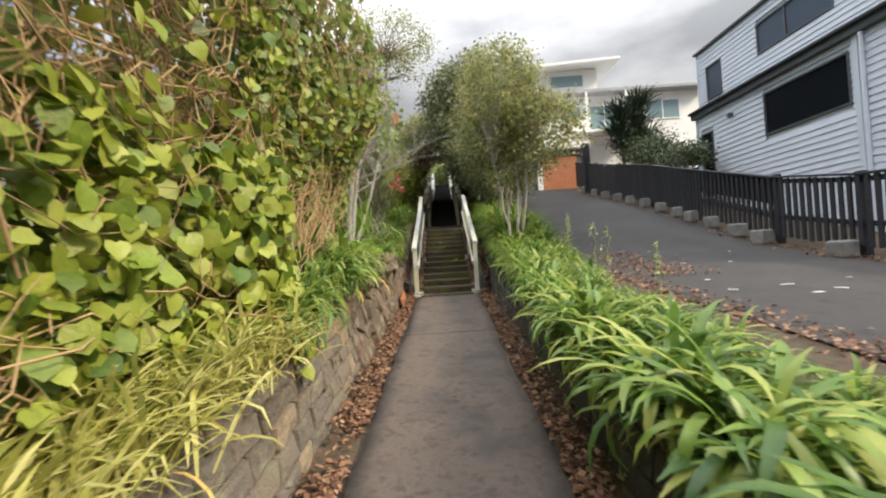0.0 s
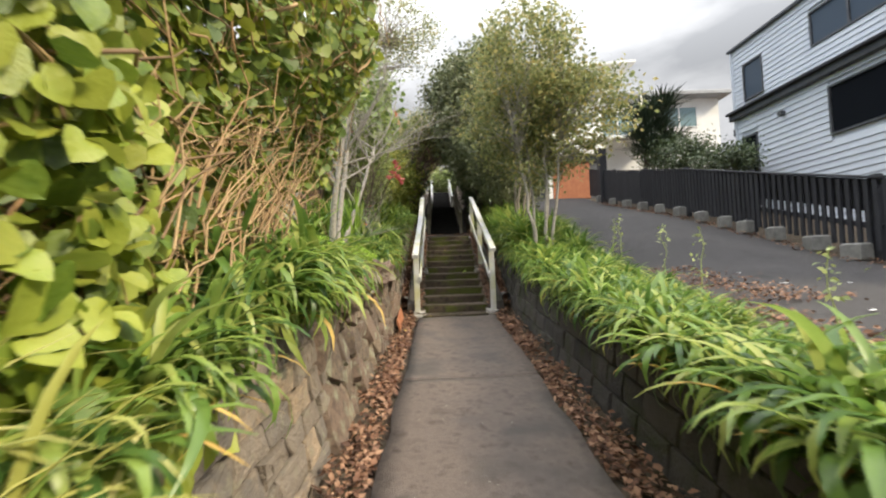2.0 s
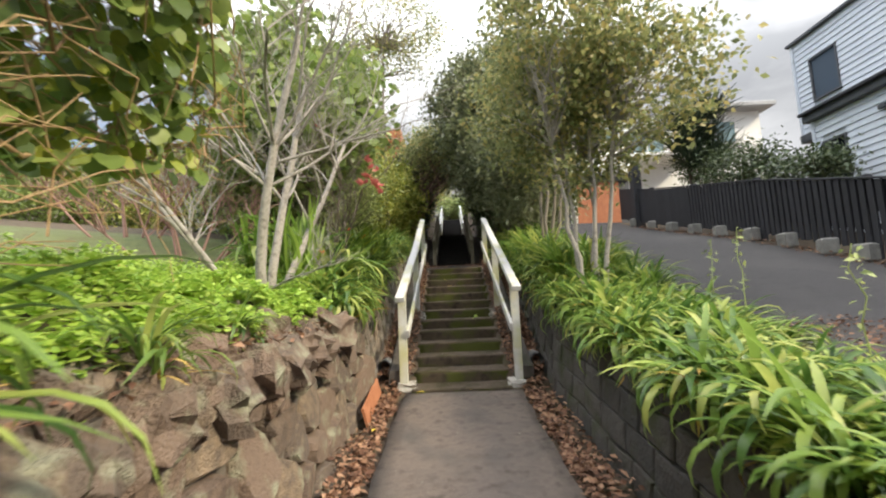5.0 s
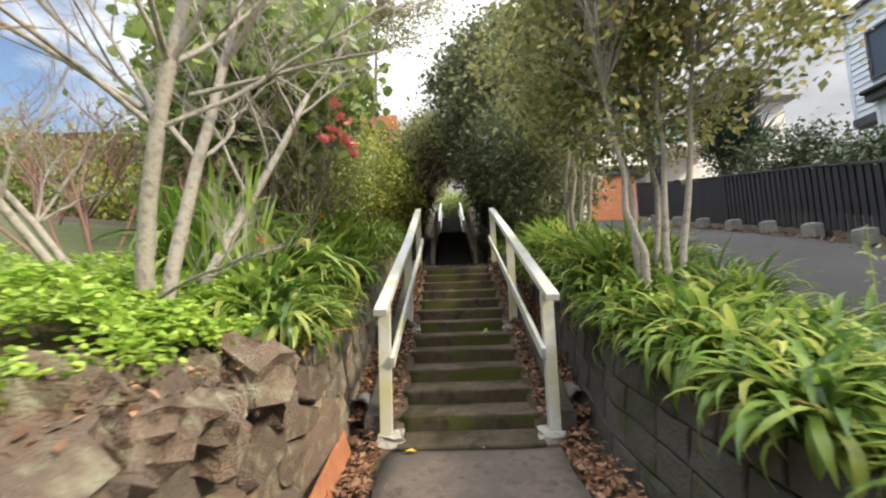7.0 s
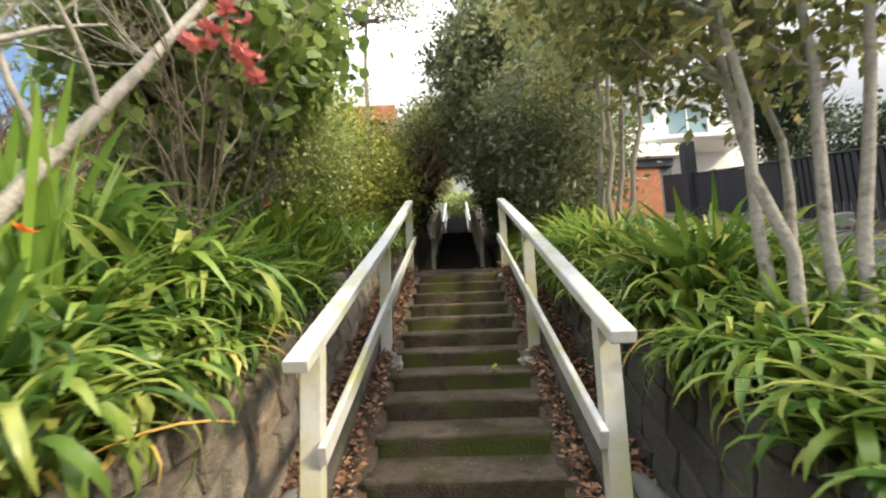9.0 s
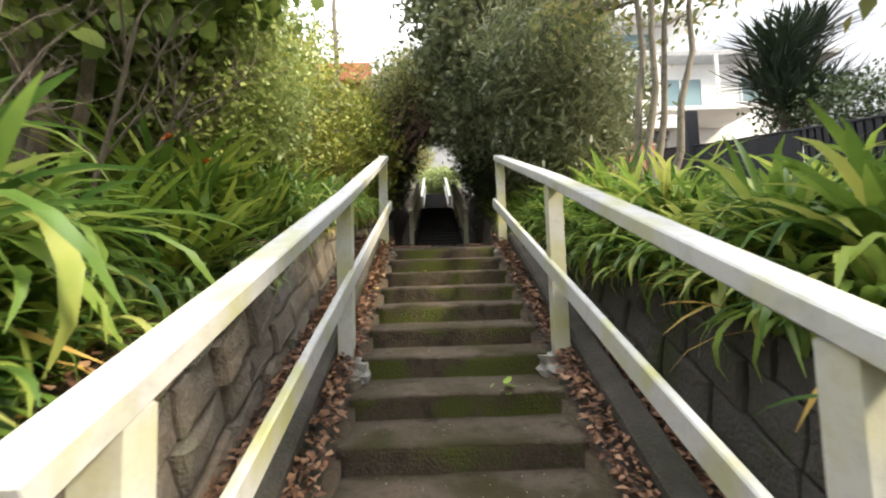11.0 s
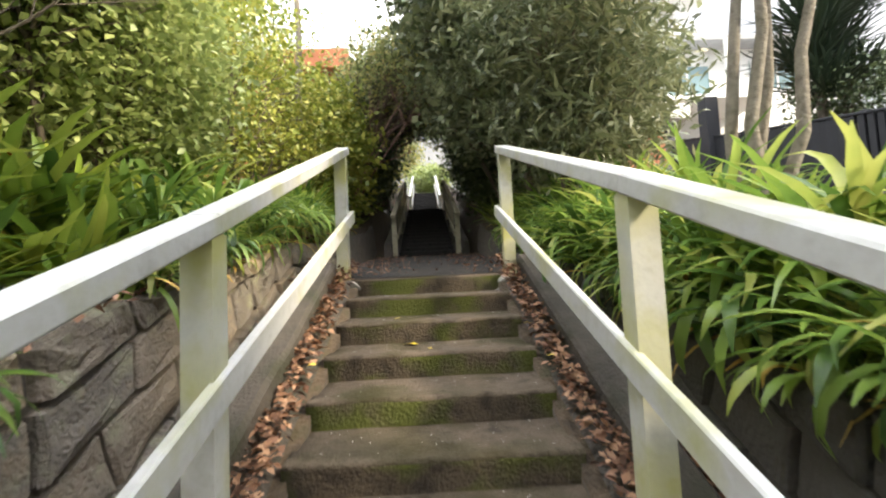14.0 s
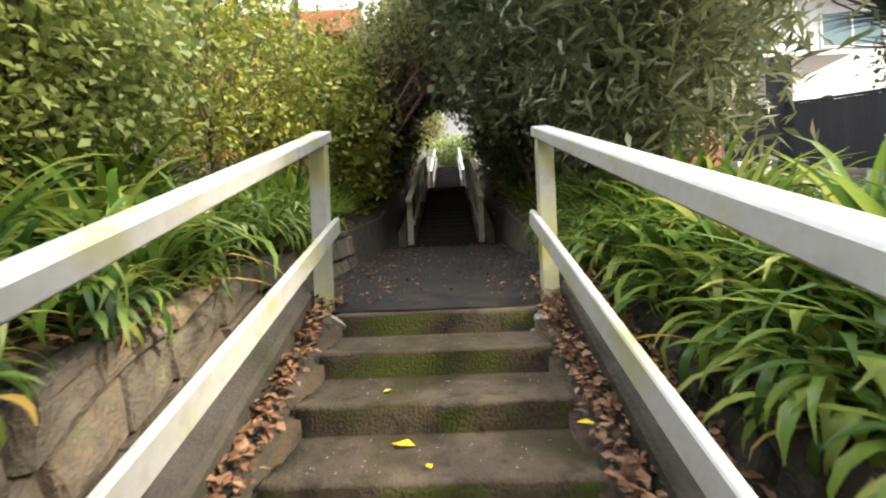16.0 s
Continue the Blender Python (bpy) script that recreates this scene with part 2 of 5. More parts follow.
SWORD = [(0.12, 0.22, 0.04), (0.24, 0.38, 0.06), (0.36, 0.48, 0.09)]
M_SWORD = material("sword leaf", SWORD, 0.4, 8, 0.1, 60, island=0.7, leaf=0.4)
M_SWORD_ONE = material("single sword leaf", SWORD, 0.4, 8, 0.1, 60, objects=0.7, leaf=0.4)
M_TREE_OLIVE = material("olive small leaf", [(0.13, 0.16, 0.070), (0.24, 0.275, 0.115), (0.36, 0.37, 0.16), (0.48, 0.40, 0.16)], 0.45, 2, island=0.75, leaf=0.52)
M_TREE_DARK = material("dark evergreen leaf", [(0.05, 0.075, 0.033), (0.09, 0.125, 0.055), (0.15, 0.18, 0.08)], 0.4, 2, island=0.75, leaf=0.25)
M_TREE_BROAD = material("broad green leaf", [(0.11, 0.17, 0.045), (0.22, 0.30, 0.08), (0.36, 0.43, 0.13)], 0.42, 3, island=0.75, leaf=0.45)
M_TREE_YELLOW = material("yellow-green shrub leaf", [(0.17, 0.22, 0.04), (0.33, 0.37, 0.065), (0.50, 0.47, 0.12)], 0.45, 3, island=0.75, leaf=0.3)
M_TREE_GREY = material("grey-green narrow leaf", [(0.10, 0.125, 0.065), (0.19, 0.215, 0.115), (0.30, 0.31, 0.175)], 0.4, 3, island=0.75, leaf=0.35)
M_SHRUB = material("fresh green shrub leaf", [(0.19, 0.25, 0.085), (0.34, 0.41, 0.14), (0.48, 0.53, 0.21)], 0.42, 3, island=0.75, leaf=0.35)
M_FLOWER_RED = material("red flower petal", [(0.55, 0.10, 0.10), (0.66, 0.22, 0.21)], 0.5, 20, island=0.5, leaf=0.3)
M_FLOWER_ORANGE = material("orange flower petal", [(0.80, 0.14, 0.03), (0.90, 0.26, 0.05)], 0.5, 20, island=0.5, leaf=0.3)
M_LITTER = material("dry fallen leaf", [(0.075, 0.036, 0.022), (0.23, 0.115, 0.066), (0.40, 0.24, 0.15), (0.14, 0.068, 0.042)], 0.85, 10, island=0.85, leaf=0.1)
M_LITTER_YELLOW = material("yellow fallen leaf", [(0.62, 0.46, 0.03), (0.75, 0.58, 0.06)], 0.6, 20, objects=0.5)
M_PIPE = material("grey pipe", [(0.10, 0.10, 0.10), (0.18, 0.18, 0.18)], 0.7, 8)
M_RUST = material("rust brown board", [(0.30, 0.11, 0.05), (0.40, 0.17, 0.085)], 0.8, 9, 0.3, 40)
M_RED = material("faded red paint", [(0.50, 0.04, 0.03), (0.6, 0.08, 0.05)], 0.5, 9)
M_FOOT_BLOCK = material("grey concrete block", [(0.16, 0.16, 0.15), (0.26, 0.255, 0.24)], 0.9, 8, 0.4, 50)

# ---- mesh helpers ----
rng = np.random.default_rng(7)


def mesh_of(name, verts, quads, mat, smooth=True):
    verts, quads = np.asarray(verts, np.float32), np.asarray(quads, np.int32)
    me = bpy.data.meshes.new(name)
    me.vertices.add(len(verts))
    me.vertices.foreach_set("co", verts.ravel())
    me.loops.add(quads.size)
    me.loops.foreach_set("vertex_index", quads.ravel())
    me.polygons.add(len(quads))
    me.polygons.foreach_set("loop_start", np.arange(0, quads.size, 4, dtype=np.int32))
    me.polygons.foreach_set("use_smooth", np.full(len(quads), smooth))
    me.update(calc_edges=True)
    me.materials.append(mat)
    return me


class Pile:
    """Gathers quads for one mesh."""

    def __init__(self):
        self.v, self.q, self.n = [], [], 0

    def add(self, v, q):
        self.v.append(np.asarray(v, float).reshape(-1, 3))
        self.q.append(np.asarray(q, int).reshape(-1, 4) + self.n)
        self.n += len(self.v[-1])

    def mesh(self, name, mat, smooth=True):
        return mesh_of(name, np.concatenate(self.v), np.concatenate(self.q), mat, smooth)


def part(name, me, parent, label=""):
    ob = new(name, me)
    ob.parent = parent
    if label:
        ob["label"] = label
    return ob


def thing(name, at, label, category, group="", kind=""):
    ob = new(name)
    ob.location = at
    ob.empty_display_size = 0.2
    return tagged(ob, label, category, group, kind)


def box_vq(x0, y0, z0, x1, y1, z1, c=0.0):
    """A box with its edges cut by c."""
    if c <= 0:
        v = [(x, y, z) for z in (z0, z1) for x, y in ((x0, y0), (x1, y0), (x1, y1), (x0, y1))]
        return v, [(3, 2, 1, 0), (4, 5, 6, 7), (0, 1, 5, 4), (1, 2, 6, 5), (2, 3, 7, 6), (3, 0, 4, 7)]
    v, q = [], []
    ring = lambda d, z: [(x0 + d, y0 + d, z), (x1 - d, y0 + d, z), (x1 - d, y1 - d, z), (x0 + d, y1 - d, z)]
    for d, z in ((c, z0), (0, z0 + c), (0, z1 - c), (c, z1)):
        v += ring(d, z)
    q = [(3, 2, 1, 0), (12, 13, 14, 15)]
    for k in range(3):
        for i in range(4):
            j = (i + 1) % 4
            q.append((4 * k + i, 4 * k + j, 4 * k + 4 + j, 4 * k + 4 + i))
    return v, q


def beam_vq(p0, p1, w, h, c=0.006):
    """A squared timber from p0 to p1, w wide and h deep."""
    p0, p1 = Vector(p0), Vector(p1)
    d = p1 - p0
    v, q = box_vq(-w / 2, 0, -h / 2, w / 2, d.length, h / 2, c)
    y = d.normalized()
    x = Vector((1, 0, 0)) if abs(y.x) < 0.9 else Vector((0, 1, 0))
    z = x.cross(y).normalized()
    x = y.cross(z)
    m = Matrix((x, y, z)).transposed()
    return [tuple(p0 + m @ Vector(a)) for a in v], q


def one(name, vq, mat, parent=None, label="", smooth=False):
    me = mesh_of(name, vq[0], vq[1], mat, smooth)
    return part(name, me, parent, label) if parent else new(name, me)


def lift(f, x):
    """Straight runs between the pairs of f, at x."""
    return float(np.interp(x, [a for a, _ in f], [b for _, b in f]))


def tube_vq(pts, radii, sides=6):
    pts = np.asarray(pts, float)
    radii = np.asarray(radii, float)
    t = np.gradient(pts, axis=0)
    t /= np.linalg.norm(t, axis=1)[:, None] + 1e-9
    ref = np.where(np.abs(t[:, 2:3]) > 0.9, [[1.0, 0, 0]], [[0, 0, 1.0]])
    a = np.cross(t, ref)
    a /= np.linalg.norm(a, axis=1)[:, None] + 1e-9
    b = np.cross(t, a)
    ang = np.linspace(0, 2 * np.pi, sides, endpoint=False)
    v = pts[:, None] + radii[:, None, None] * (a[:, None] * np.cos(ang)[None, :, None] + b[:, None] * np.sin(ang)[None, :, None])
    k, s = len(pts), sides
    i, j = np.meshgrid(np.arange(k - 1), np.arange(s), indexing="ij")
    q = np.stack([i * s + j, i * s + (j + 1) % s, (i + 1) * s + (j + 1) % s, (i + 1) * s + j], -1).reshape(-1, 4)
    return v.reshape(-1, 3), q


def turn(n, spread=1.0, up=0.3):
    """n random leaf frames: x across, y along the leaf, z its face, faces mostly up."""
    z = rng.normal(0, spread, (n, 3))
    z[:, 2] = np.abs(z[:, 2]) + up
    z /= np.linalg.norm(z, axis=1)[:, None]
    y = rng.normal(0, 1, (n, 3))
    y[:, 2] -= 0.5
    y -= z * (y * z).sum(1)[:, None]
    y /= np.linalg.norm(y, axis=1)[:, None]
    return np.cross(y, z), y, z


HEART = (np.array([(0, 0, 0), (0, .45, -.03), (0, 1, -.16), (-.34, -.08, .03), (-.56, .30, .05), (-.40, .74, -.02),
                   (.34, -.08, .03), (.56, .30, .05), (.40, .74, -.02)], float), [(0, 1, 4, 3), (1, 2, 5, 4), (0, 6, 7, 1), (1, 7, 8, 2)])
def heart_leaf(seed):
    """A heart-shaped leaf with a folded midrib, wavy margin and drooping tip."""
    r = np.random.default_rng(seed)
    rows = [(-0.10, 0.32, 0.55), (0.06, 0.52, 0.0), (0.28, 0.60, 0.0), (0.52, 0.54, 0.0), (0.74, 0.40, 0.0), (0.90, 0.17, 0.0), (1.02, 0.02, 0.0)]
    v = []
    curl, fold, wave = r.uniform(0.1, 0.35), r.uniform(0.05, 0.3), r.uniform(0.02, 0.05)
    for i, (t, w, notch) in enumerate(rows):
        for s in (-1, -0.55, 0, 0.55, 1):
            y = t + (0.12 if i == 0 and s == 0 else 0) + (0.03 if i == 0 and abs(s) == 1 else 0)
            v.append((s * w * (1 + r.normal(0, 0.03)), y, fold * abs(s) * w - curl * t * t + wave * math.sin(9 * t + 3 * s + seed) * abs(s)))
    q = [(5 * i + j, 5 * i + j + 1, 5 * i + 6 + j, 5 * i + 5 + j) for i in range(6) for j in range(4)]
    return np.array(v), q


OVAL = (np.array([(0, 0, 0), (-.28, .45, .05), (0, 1, -.1), (.28, .45, .05), (0, .45, -.02)], float), [(0, 4, 2, 1), (0, 3, 2, 4)])
NARROW = (np.array([(0, 0, 0), (-.10, .4, .02), (0, 1, -.12), (.10, .4, .02)], float), [(0, 3, 2, 1)])
ROUND = (np.array([(0, 0, 0), (-.45, .15, .04), (-.5, .6, .06), (0, 1, .02), (.5, .6, .06), (.45, .15, .04), (0, .5, -.05)], float),
         [(0, 6, 2, 1), (0, 5, 4, 6), (6, 4, 3, 2)])


def leaves_vq(at, size, shape, spread=1.0, up=0.3, frames=None):
    """Leaves of one shape at the places given."""
    at = np.asarray(at, float)
    n = len(at)
    x, y, z = frames if frames else turn(n, spread, up)
    tv, tq = shape
    s = (size * rng.uniform(0.65, 1.3, n))[:, None, None]
    wide = rng.uniform(0.8, 1.2, n)[:, None, None]
    v = at[:, None] + s * (tv[None, :, 0:1] * wide * x[:, None] + tv[None, :, 1:2] * y[:, None] + tv[None, :, 2:3] * z[:, None])
    k = len(tv)
    q = (np.arange(n) * k)[:, None, None] + np.asarray(tq)[None]
    return v.reshape(-1, 3), q.reshape(-1, 4)


def straps_vq(n, length, width, arch=1.0, lean=0.5, base=0.06, seg=7, droop=0.0):
    """Arching strap leaves that rise from one crown."""
    az = rng.uniform(0, 2 * np.pi, n)
    ln = length * rng.uniform(0.6, 1.15, n)
    tilt = np.clip(rng.normal(lean, 0.25, n), 0.05, 1.3)
    bend = arch * rng.uniform(0.5, 1.5, n)
    s = np.linspace(0, 1, seg + 1)
    ang = tilt[:, None] + bend[:, None] * s[None] ** 1.6
    dr = np.sin(ang) * ln[:, None] / seg
    dz = np.cos(ang) * ln[:, None] / seg
    r = np.cumsum(dr, 1) - dr
    h = np.cumsum(dz, 1) - dz
    twist = rng.normal(0, 0.25, n)[:, None] * s[None] ** 2
    ox, oy = rng.normal(0, base, n), rng.normal(0, base, n)
    ca, sa = np.cos(az[:, None] + twist), np.sin(az[:, None] + twist)
    cx, cy, cz = ox[:, None] + r * ca, oy[:, None] + r * sa, h - droop * r
    w = width * rng.uniform(0.75, 1.2, n)[:, None] * np.minimum(1, np.minimum(0.5 + 1.6 * s, 4.4 * (1.02 - s)))[None] / 2
    left = np.stack([cx - w * sa, cy + w * ca, cz + w * 0.35], -1)
    mid = np.stack([cx, cy, cz], -1)
    right = np.stack([cx + w * sa, cy - w * ca, cz + w * 0.35], -1)
    v = np.stack([left, mid, right], 2).reshape(n, -1, 3)
    q = []
    for i in range(seg):
        a = 3 * i
        q += [(a, a + 1, a + 4, a + 3), (a + 1, a + 2, a + 5, a + 4)]
    q = (np.arange(n) * 3 * (seg + 1))[:, None, None] + np.asarray(q)[None]
    return v.reshape(-1, 3), q.reshape(-1, 4)


def in_blob(n, centre, radii, shell=0.5):
    d = rng.normal(0, 1, (n, 3))
    d /= np.linalg.norm(d, axis=1)[:, None]
    r = rng.uniform(shell, 1, n) ** 0.6
    return np.asarray(centre) + d * r[:, None] * np.asarray(radii)


def limb(p0, p1, sag=0.0, n=6, wobble=0.05):
    p0, p1 = np.asarray(p0, float), np.asarray(p1, float)
    s = np.linspace(0, 1, n)[:, None]
    p = p0 + (p1 - p0) * s
    w = rng.normal(0, wobble, (n, 3)) * np.linalg.norm(p1 - p0)
    w[0] = w[-1] = 0
    p += w
    p[:, 2] += sag * 4 * (s * (1 - s))[:, 0]
    return p


def tree(name, label, base, stems, blobs, clusters, per, leaf, shape, mat, bark, category="tree", spread=0.42, radius=0.06, shell=0.45, group=""):
    """Stems fork into limbs, each limb ends in a cluster of leaves; blobs give the crown's outline."""
    ob = thing(name, base, label, category, group)
    wood, crown = Pile(), Pile()
    base = np.asarray(base, float)
    weights = np.array([b[1][0] * b[1][1] * b[1][2] for b in blobs])
    counts = np.maximum(3, (clusters * weights / weights.sum()).astype(int))
    tips = np.concatenate([in_blob(c, np.asarray(b[0]) - base, b[1], shell) for c, b in zip(counts, blobs)])
    tops = []
    for dx, dy, h in stems:
        top = np.array([dx * 1.9, dy * 1.9, h])
        p = limb((dx * 0.5, dy * 0.5, -0.1), top, 0, 7, 0.010)
        wood.add(*tube_vq(p, np.linspace(radius, radius * 0.45, 7), 7))
        tops.append(p)
    for tip in tips:
        k = int(np.argmin([np.linalg.norm((p[-1] - tip)[:2]) for p in tops]))
        j = int(np.clip(np.searchsorted(tops[k][:, 2], tip[2] - 0.35 * np.linalg.norm(tip[:2] - tops[k][-1][:2]) - 0.3), 2, 6))
        p = limb(tops[k][j], tip, 0.08 * rng.uniform(0, 1), 6, 0.05)
        r0 = radius * (0.35 if j > 4 else 0.45)
        wood.add(*tube_vq(p, np.linspace(r0, r0 * 0.2, 6), 5))
    at = np.repeat(tips, per, axis=0) + rng.normal(0, spread, (len(tips) * per, 3)) * np.array([1, 1, 0.75])
    crown.add(*leaves_vq(at, leaf, shape, 1.0, 0.35))
    part("trunk", wood.mesh("trunk", bark), ob)
    part("crown", crown.mesh("crown", mat), ob)["kind"] = "stuff"
    return ob

# ---- lie of the land ----
FIRST, TREAD, RISE, STEPS = 9.91, 0.35, 0.14, 13
STEP_Z = 0.045  # top of the first step
TOP_Y, TOP_Z = FIRST + TREAD * (STEPS - 1), STEP_Z + RISE * (STEPS - 1)
MIDDLE = [(-60, -4.9), (FIRST, 0.0), (FIRST + 0.01, 0.03), (TOP_Y, TOP_Z - 0.02), (19.4, 2.16), (25.0, 3.95), (29.0, 4.25), (34.6, 6.45), (60, 7.5)]
LEFT = [(-60, -4.0), (-3, -0.15), (2, 0.22), (4.5, 0.6), (6.4, 0.82), (9.0, 0.86), (10, 0.95), (11.2, 1.2), (12, 1.58), (14.2, 2.03), (16.6, 2.35), (19.4, 2.75), (25, 4.6), (34.6, 7.0), (60, 8)]
RIGHT = [(-60, -4.5), (0, -0.15), (3, 0.1), (6, 0.38), (9.3, 0.75), (11.5, 1.25), (14, 1.75), (16, 2.05), (19.4, 2.7), (25, 4.5), (34.6, 7.0), (60, 8)]
DRIVE = [(-60, -4.5), (-6, -0.5), (2, 0.05), (5, 0.25), (7.6, 0.45), (9.5, 0.75), (11.8, 1.35), (14.5, 2.05), (19.2, 3.05), (22.4, 3.85), (26, 4.2), (60, 6)]


def ground(x, y):
    mid, left, right, drive = lift(MIDDLE, y), lift(LEFT, y), lift(RIGHT, y), lift(DRIVE, y)
    if x <= -1.22:
        far = min(-1.22 - x, 40)
        return left + 0.22 * min(far, 1.3) + 0.09 * far + 0.0016 * far * far
    if x < -1.15:
        return left + (mid - 0.04 - left) * (x + 1.22) / 0.07
    if x <= 1.15:
        under = abs(x) < 0.555 and (FIRST + 0.015 < y < TOP_Y + 0.02 or 19.5 < y < 24.9 or 29.1 < y < 34.4)
        return mid - (0.34 if under else 0.04)
    if x < 1.22:
        return mid - 0.04 + (right - mid) * (x - 1.15) / 0.07
    if x < 2.7:
        return right + (drive - right) * (x - 1.22) / 1.48
    if x < 7.4:
        return drive - 0.03
    return drive + min(x - 7.4, 30) * 0.06


def sheet(name, xs, ys, height, mat, label, category):
    v = [(x, y, height(x, y)) for y in ys for x in xs]
    k = len(xs)
    q = [(j * k + i, j * k + i + 1, (j + 1) * k + i + 1, (j + 1) * k + i) for j in range(len(ys) - 1) for i in range(k - 1)]
    return tagged(new(name, mesh_of(name, v, q, mat)), label, category, kind="structure")


ys_fine = sorted({-300, -120, -60, 60, 120, 300, *np.round(np.arange(-8, 40.1, 0.5), 2).tolist(), FIRST - 0.01, FIRST + 0.02, TOP_Y - 0.02, TOP_Y + 0.02})
xs_fine = [-300, -120, -60, -40, -25, -16, -12, -9, -7, -5.5, -4.2, -3.2, -2.6, -2.0, -1.6, -1.4, -1.22, -1.15, -0.56, -0.55, 0.0, 0.55, 0.56, 1.15, 1.22, 1.5, 1.9, 2.3, 2.69, 2.75, 4.5, 7.38, 7.45, 9, 12, 18, 30, 60, 120, 300]
sheet("ground", xs_fine, ys_fine, lambda x, y: ground(x, y) + (0.02 * noise.noise((x * 2.1, y * 2.1, 0)) if -20 < x < 2.6 and abs(x) > 1.2 else 0), M_SOIL, "dark garden soil with leaf litter", "ground")
sheet("lawn", [-30, -22, -16, -12, -9, -7, -5.5, -4.4, -3.6, -3.1], [4 + 0.5 * i for i in range(19)], lambda x, y: ground(x, y) + 0.03 + 0.02 * noise.noise((x, y, 3)), M_LAWN, "short patchy green lawn on a slope", "lawn")
sheet("paved_yard", [-14, -9, -7, -5.5, -4.2, -3.2, -2.7], [1.0 + 0.5 * i for i in range(9)], lambda x, y: ground(x, y) + 0.045, M_PAVER, "reddish brown paved yard behind the hedge", "paving")
sheet("driveway", [2.6, 3.4, 4.5, 5.6, 6.5], [-40, -20] + [-8 + 0.5 * i for i in range(63)], lambda x, y: lift(DRIVE, y) + 0.02 + 0.03 * math.sin((x - 2.6) / 3.9 * math.pi) + 0.01 * noise.noise((x, y * 0.6, 0)), M_ASPHALT, "dark worn asphalt driveway climbing uphill", "driveway")

# path slabs
path = thing("path", (0, 0, 0), "worn grey-brown concrete path in long slabs", "path", kind="structure")
slab_ends = [-6.0, 2.15, 6.6, FIRST - 0.004]
for a, b in zip(slab_ends, slab_ends[1:]):
    nx, ny = 10, 40
    xs = np.linspace(-0.66, 0.68, nx)
    ys = np.linspace(a + 0.002, b - 0.002, ny)
    v = []
    edge = [0.035 * noise.noise((y * 2.3, 1.7, 0)) for y in ys]
    for j, y in enumerate(ys):
        for i, x in enumerate(xs):
            xe = x + (edge[j] if i in (0, nx - 1) else 0)
            v.append((xe, y, lift(MIDDLE, y) + 0.012 + 0.006 * noise.noise((x * 3, y * 3, 0)) - (0.003 if j in (0, ny - 1) else 0)))
    top = len(v)
    v += [(x, y, z - 0.1) for x, y, z in v]
    q = [(j * nx + i, j * nx + i + 1, (j + 1) * nx + i + 1, (j + 1) * nx + i) for j in range(ny - 1) for i in range(nx - 1)]
    ring = [i for i in range(nx)] + [j * nx + nx - 1 for j in range(1, ny)] + [(ny - 1) * nx + i for i in range(nx - 2, -1, -1)] + [j * nx for j in range(ny - 2, 0, -1)]
    q += [(ring[k - 1] + top, ring[k] + top, ring[k], ring[k - 1]) for k in range(len(ring))]
    part("slab", mesh_of("slab", v, q, M_PATH), path)


def step_vq(half, y0, y1, z, deep=0.3, seed=0):
    prof = [(y0 + 0.012, z - deep), (y0 + 0.006, z - 0.05), (y0, z - 0.02), (y0 + 0.006, z - 0.006), (y0 + 0.022, z), (y0 + 0.10, z - 0.002), (y1, z + 0.006)]
    xs = np.linspace(-half, half, 13)
    v = []
    for x in xs:
        for k, (y, zz) in enumerate(prof):
            w = noise.noise((x * 4 + seed * 7.1, k * 0.5, seed)) * 0.010
            v.append((x, y + (w if k < 6 else 0), zz + w * 0.5))
    n = len(prof)
    q = [(i * n + k, (i + 1) * n + k, (i + 1) * n + k + 1, i * n + k + 1) for i in range(12) for k in range(n - 1)]
    for s in (0, 12):
        q += [(s * n + 0, s * n + 1, s * n + 5, s * n + 6), (s * n + 1, s * n + 2, s * n + 3, s * n + 5), (s * n + 3, s * n + 4, s * n + 5, s * n + 5)][:2]
    return v, q


def flight(label, y0, z0, tread, rise, count, half, mat, first=0.0):
    ob = thing("stairs", (0, 0, 0), label, "stairs", kind="structure")
    for i in range(count):
        ob_step = one("step", step_vq(half, y0 + i * tread, y0 + (i + 1) * tread + 0.02, z0 + i * rise, rise + 0.12, i), mat, ob, smooth=True)
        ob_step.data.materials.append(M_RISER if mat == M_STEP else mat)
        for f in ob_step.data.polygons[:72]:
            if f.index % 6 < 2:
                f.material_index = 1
    return ob


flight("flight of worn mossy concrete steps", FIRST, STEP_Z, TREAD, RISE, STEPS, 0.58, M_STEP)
sheet("landing", [-1.0, -0.5, 0, 0.5, 1.0], [TOP_Y + 0.05 + 0.35 * i for i in range(15)], lambda x, y: TOP_Z + 0.004 + (y - TOP_Y) * (2.175 - TOP_Z) / (19.4 - TOP_Y) + 0.006 * noise.noise((x * 3, y * 3, 0)), M_LANDING, "dark damp asphalt landing strewn with leaves", "path")
flight("upper flight of dark shaded concrete steps", 19.4, 2.28, 0.35, 0.111, 17, 0.56, M_STEP_SHADE)
sheet("upper_landing", [-0.9, 0, 0.9], [25.2, 27, 29.05], lambda x, y: lift(MIDDLE, y) + 0.07, M_LANDING, "dark upper landing between two flights", "path")
flight("top flight of distant shaded steps", 29.0, 4.4, 0.35, 0.137, 16, 0.56, M_STEP_SHADE)

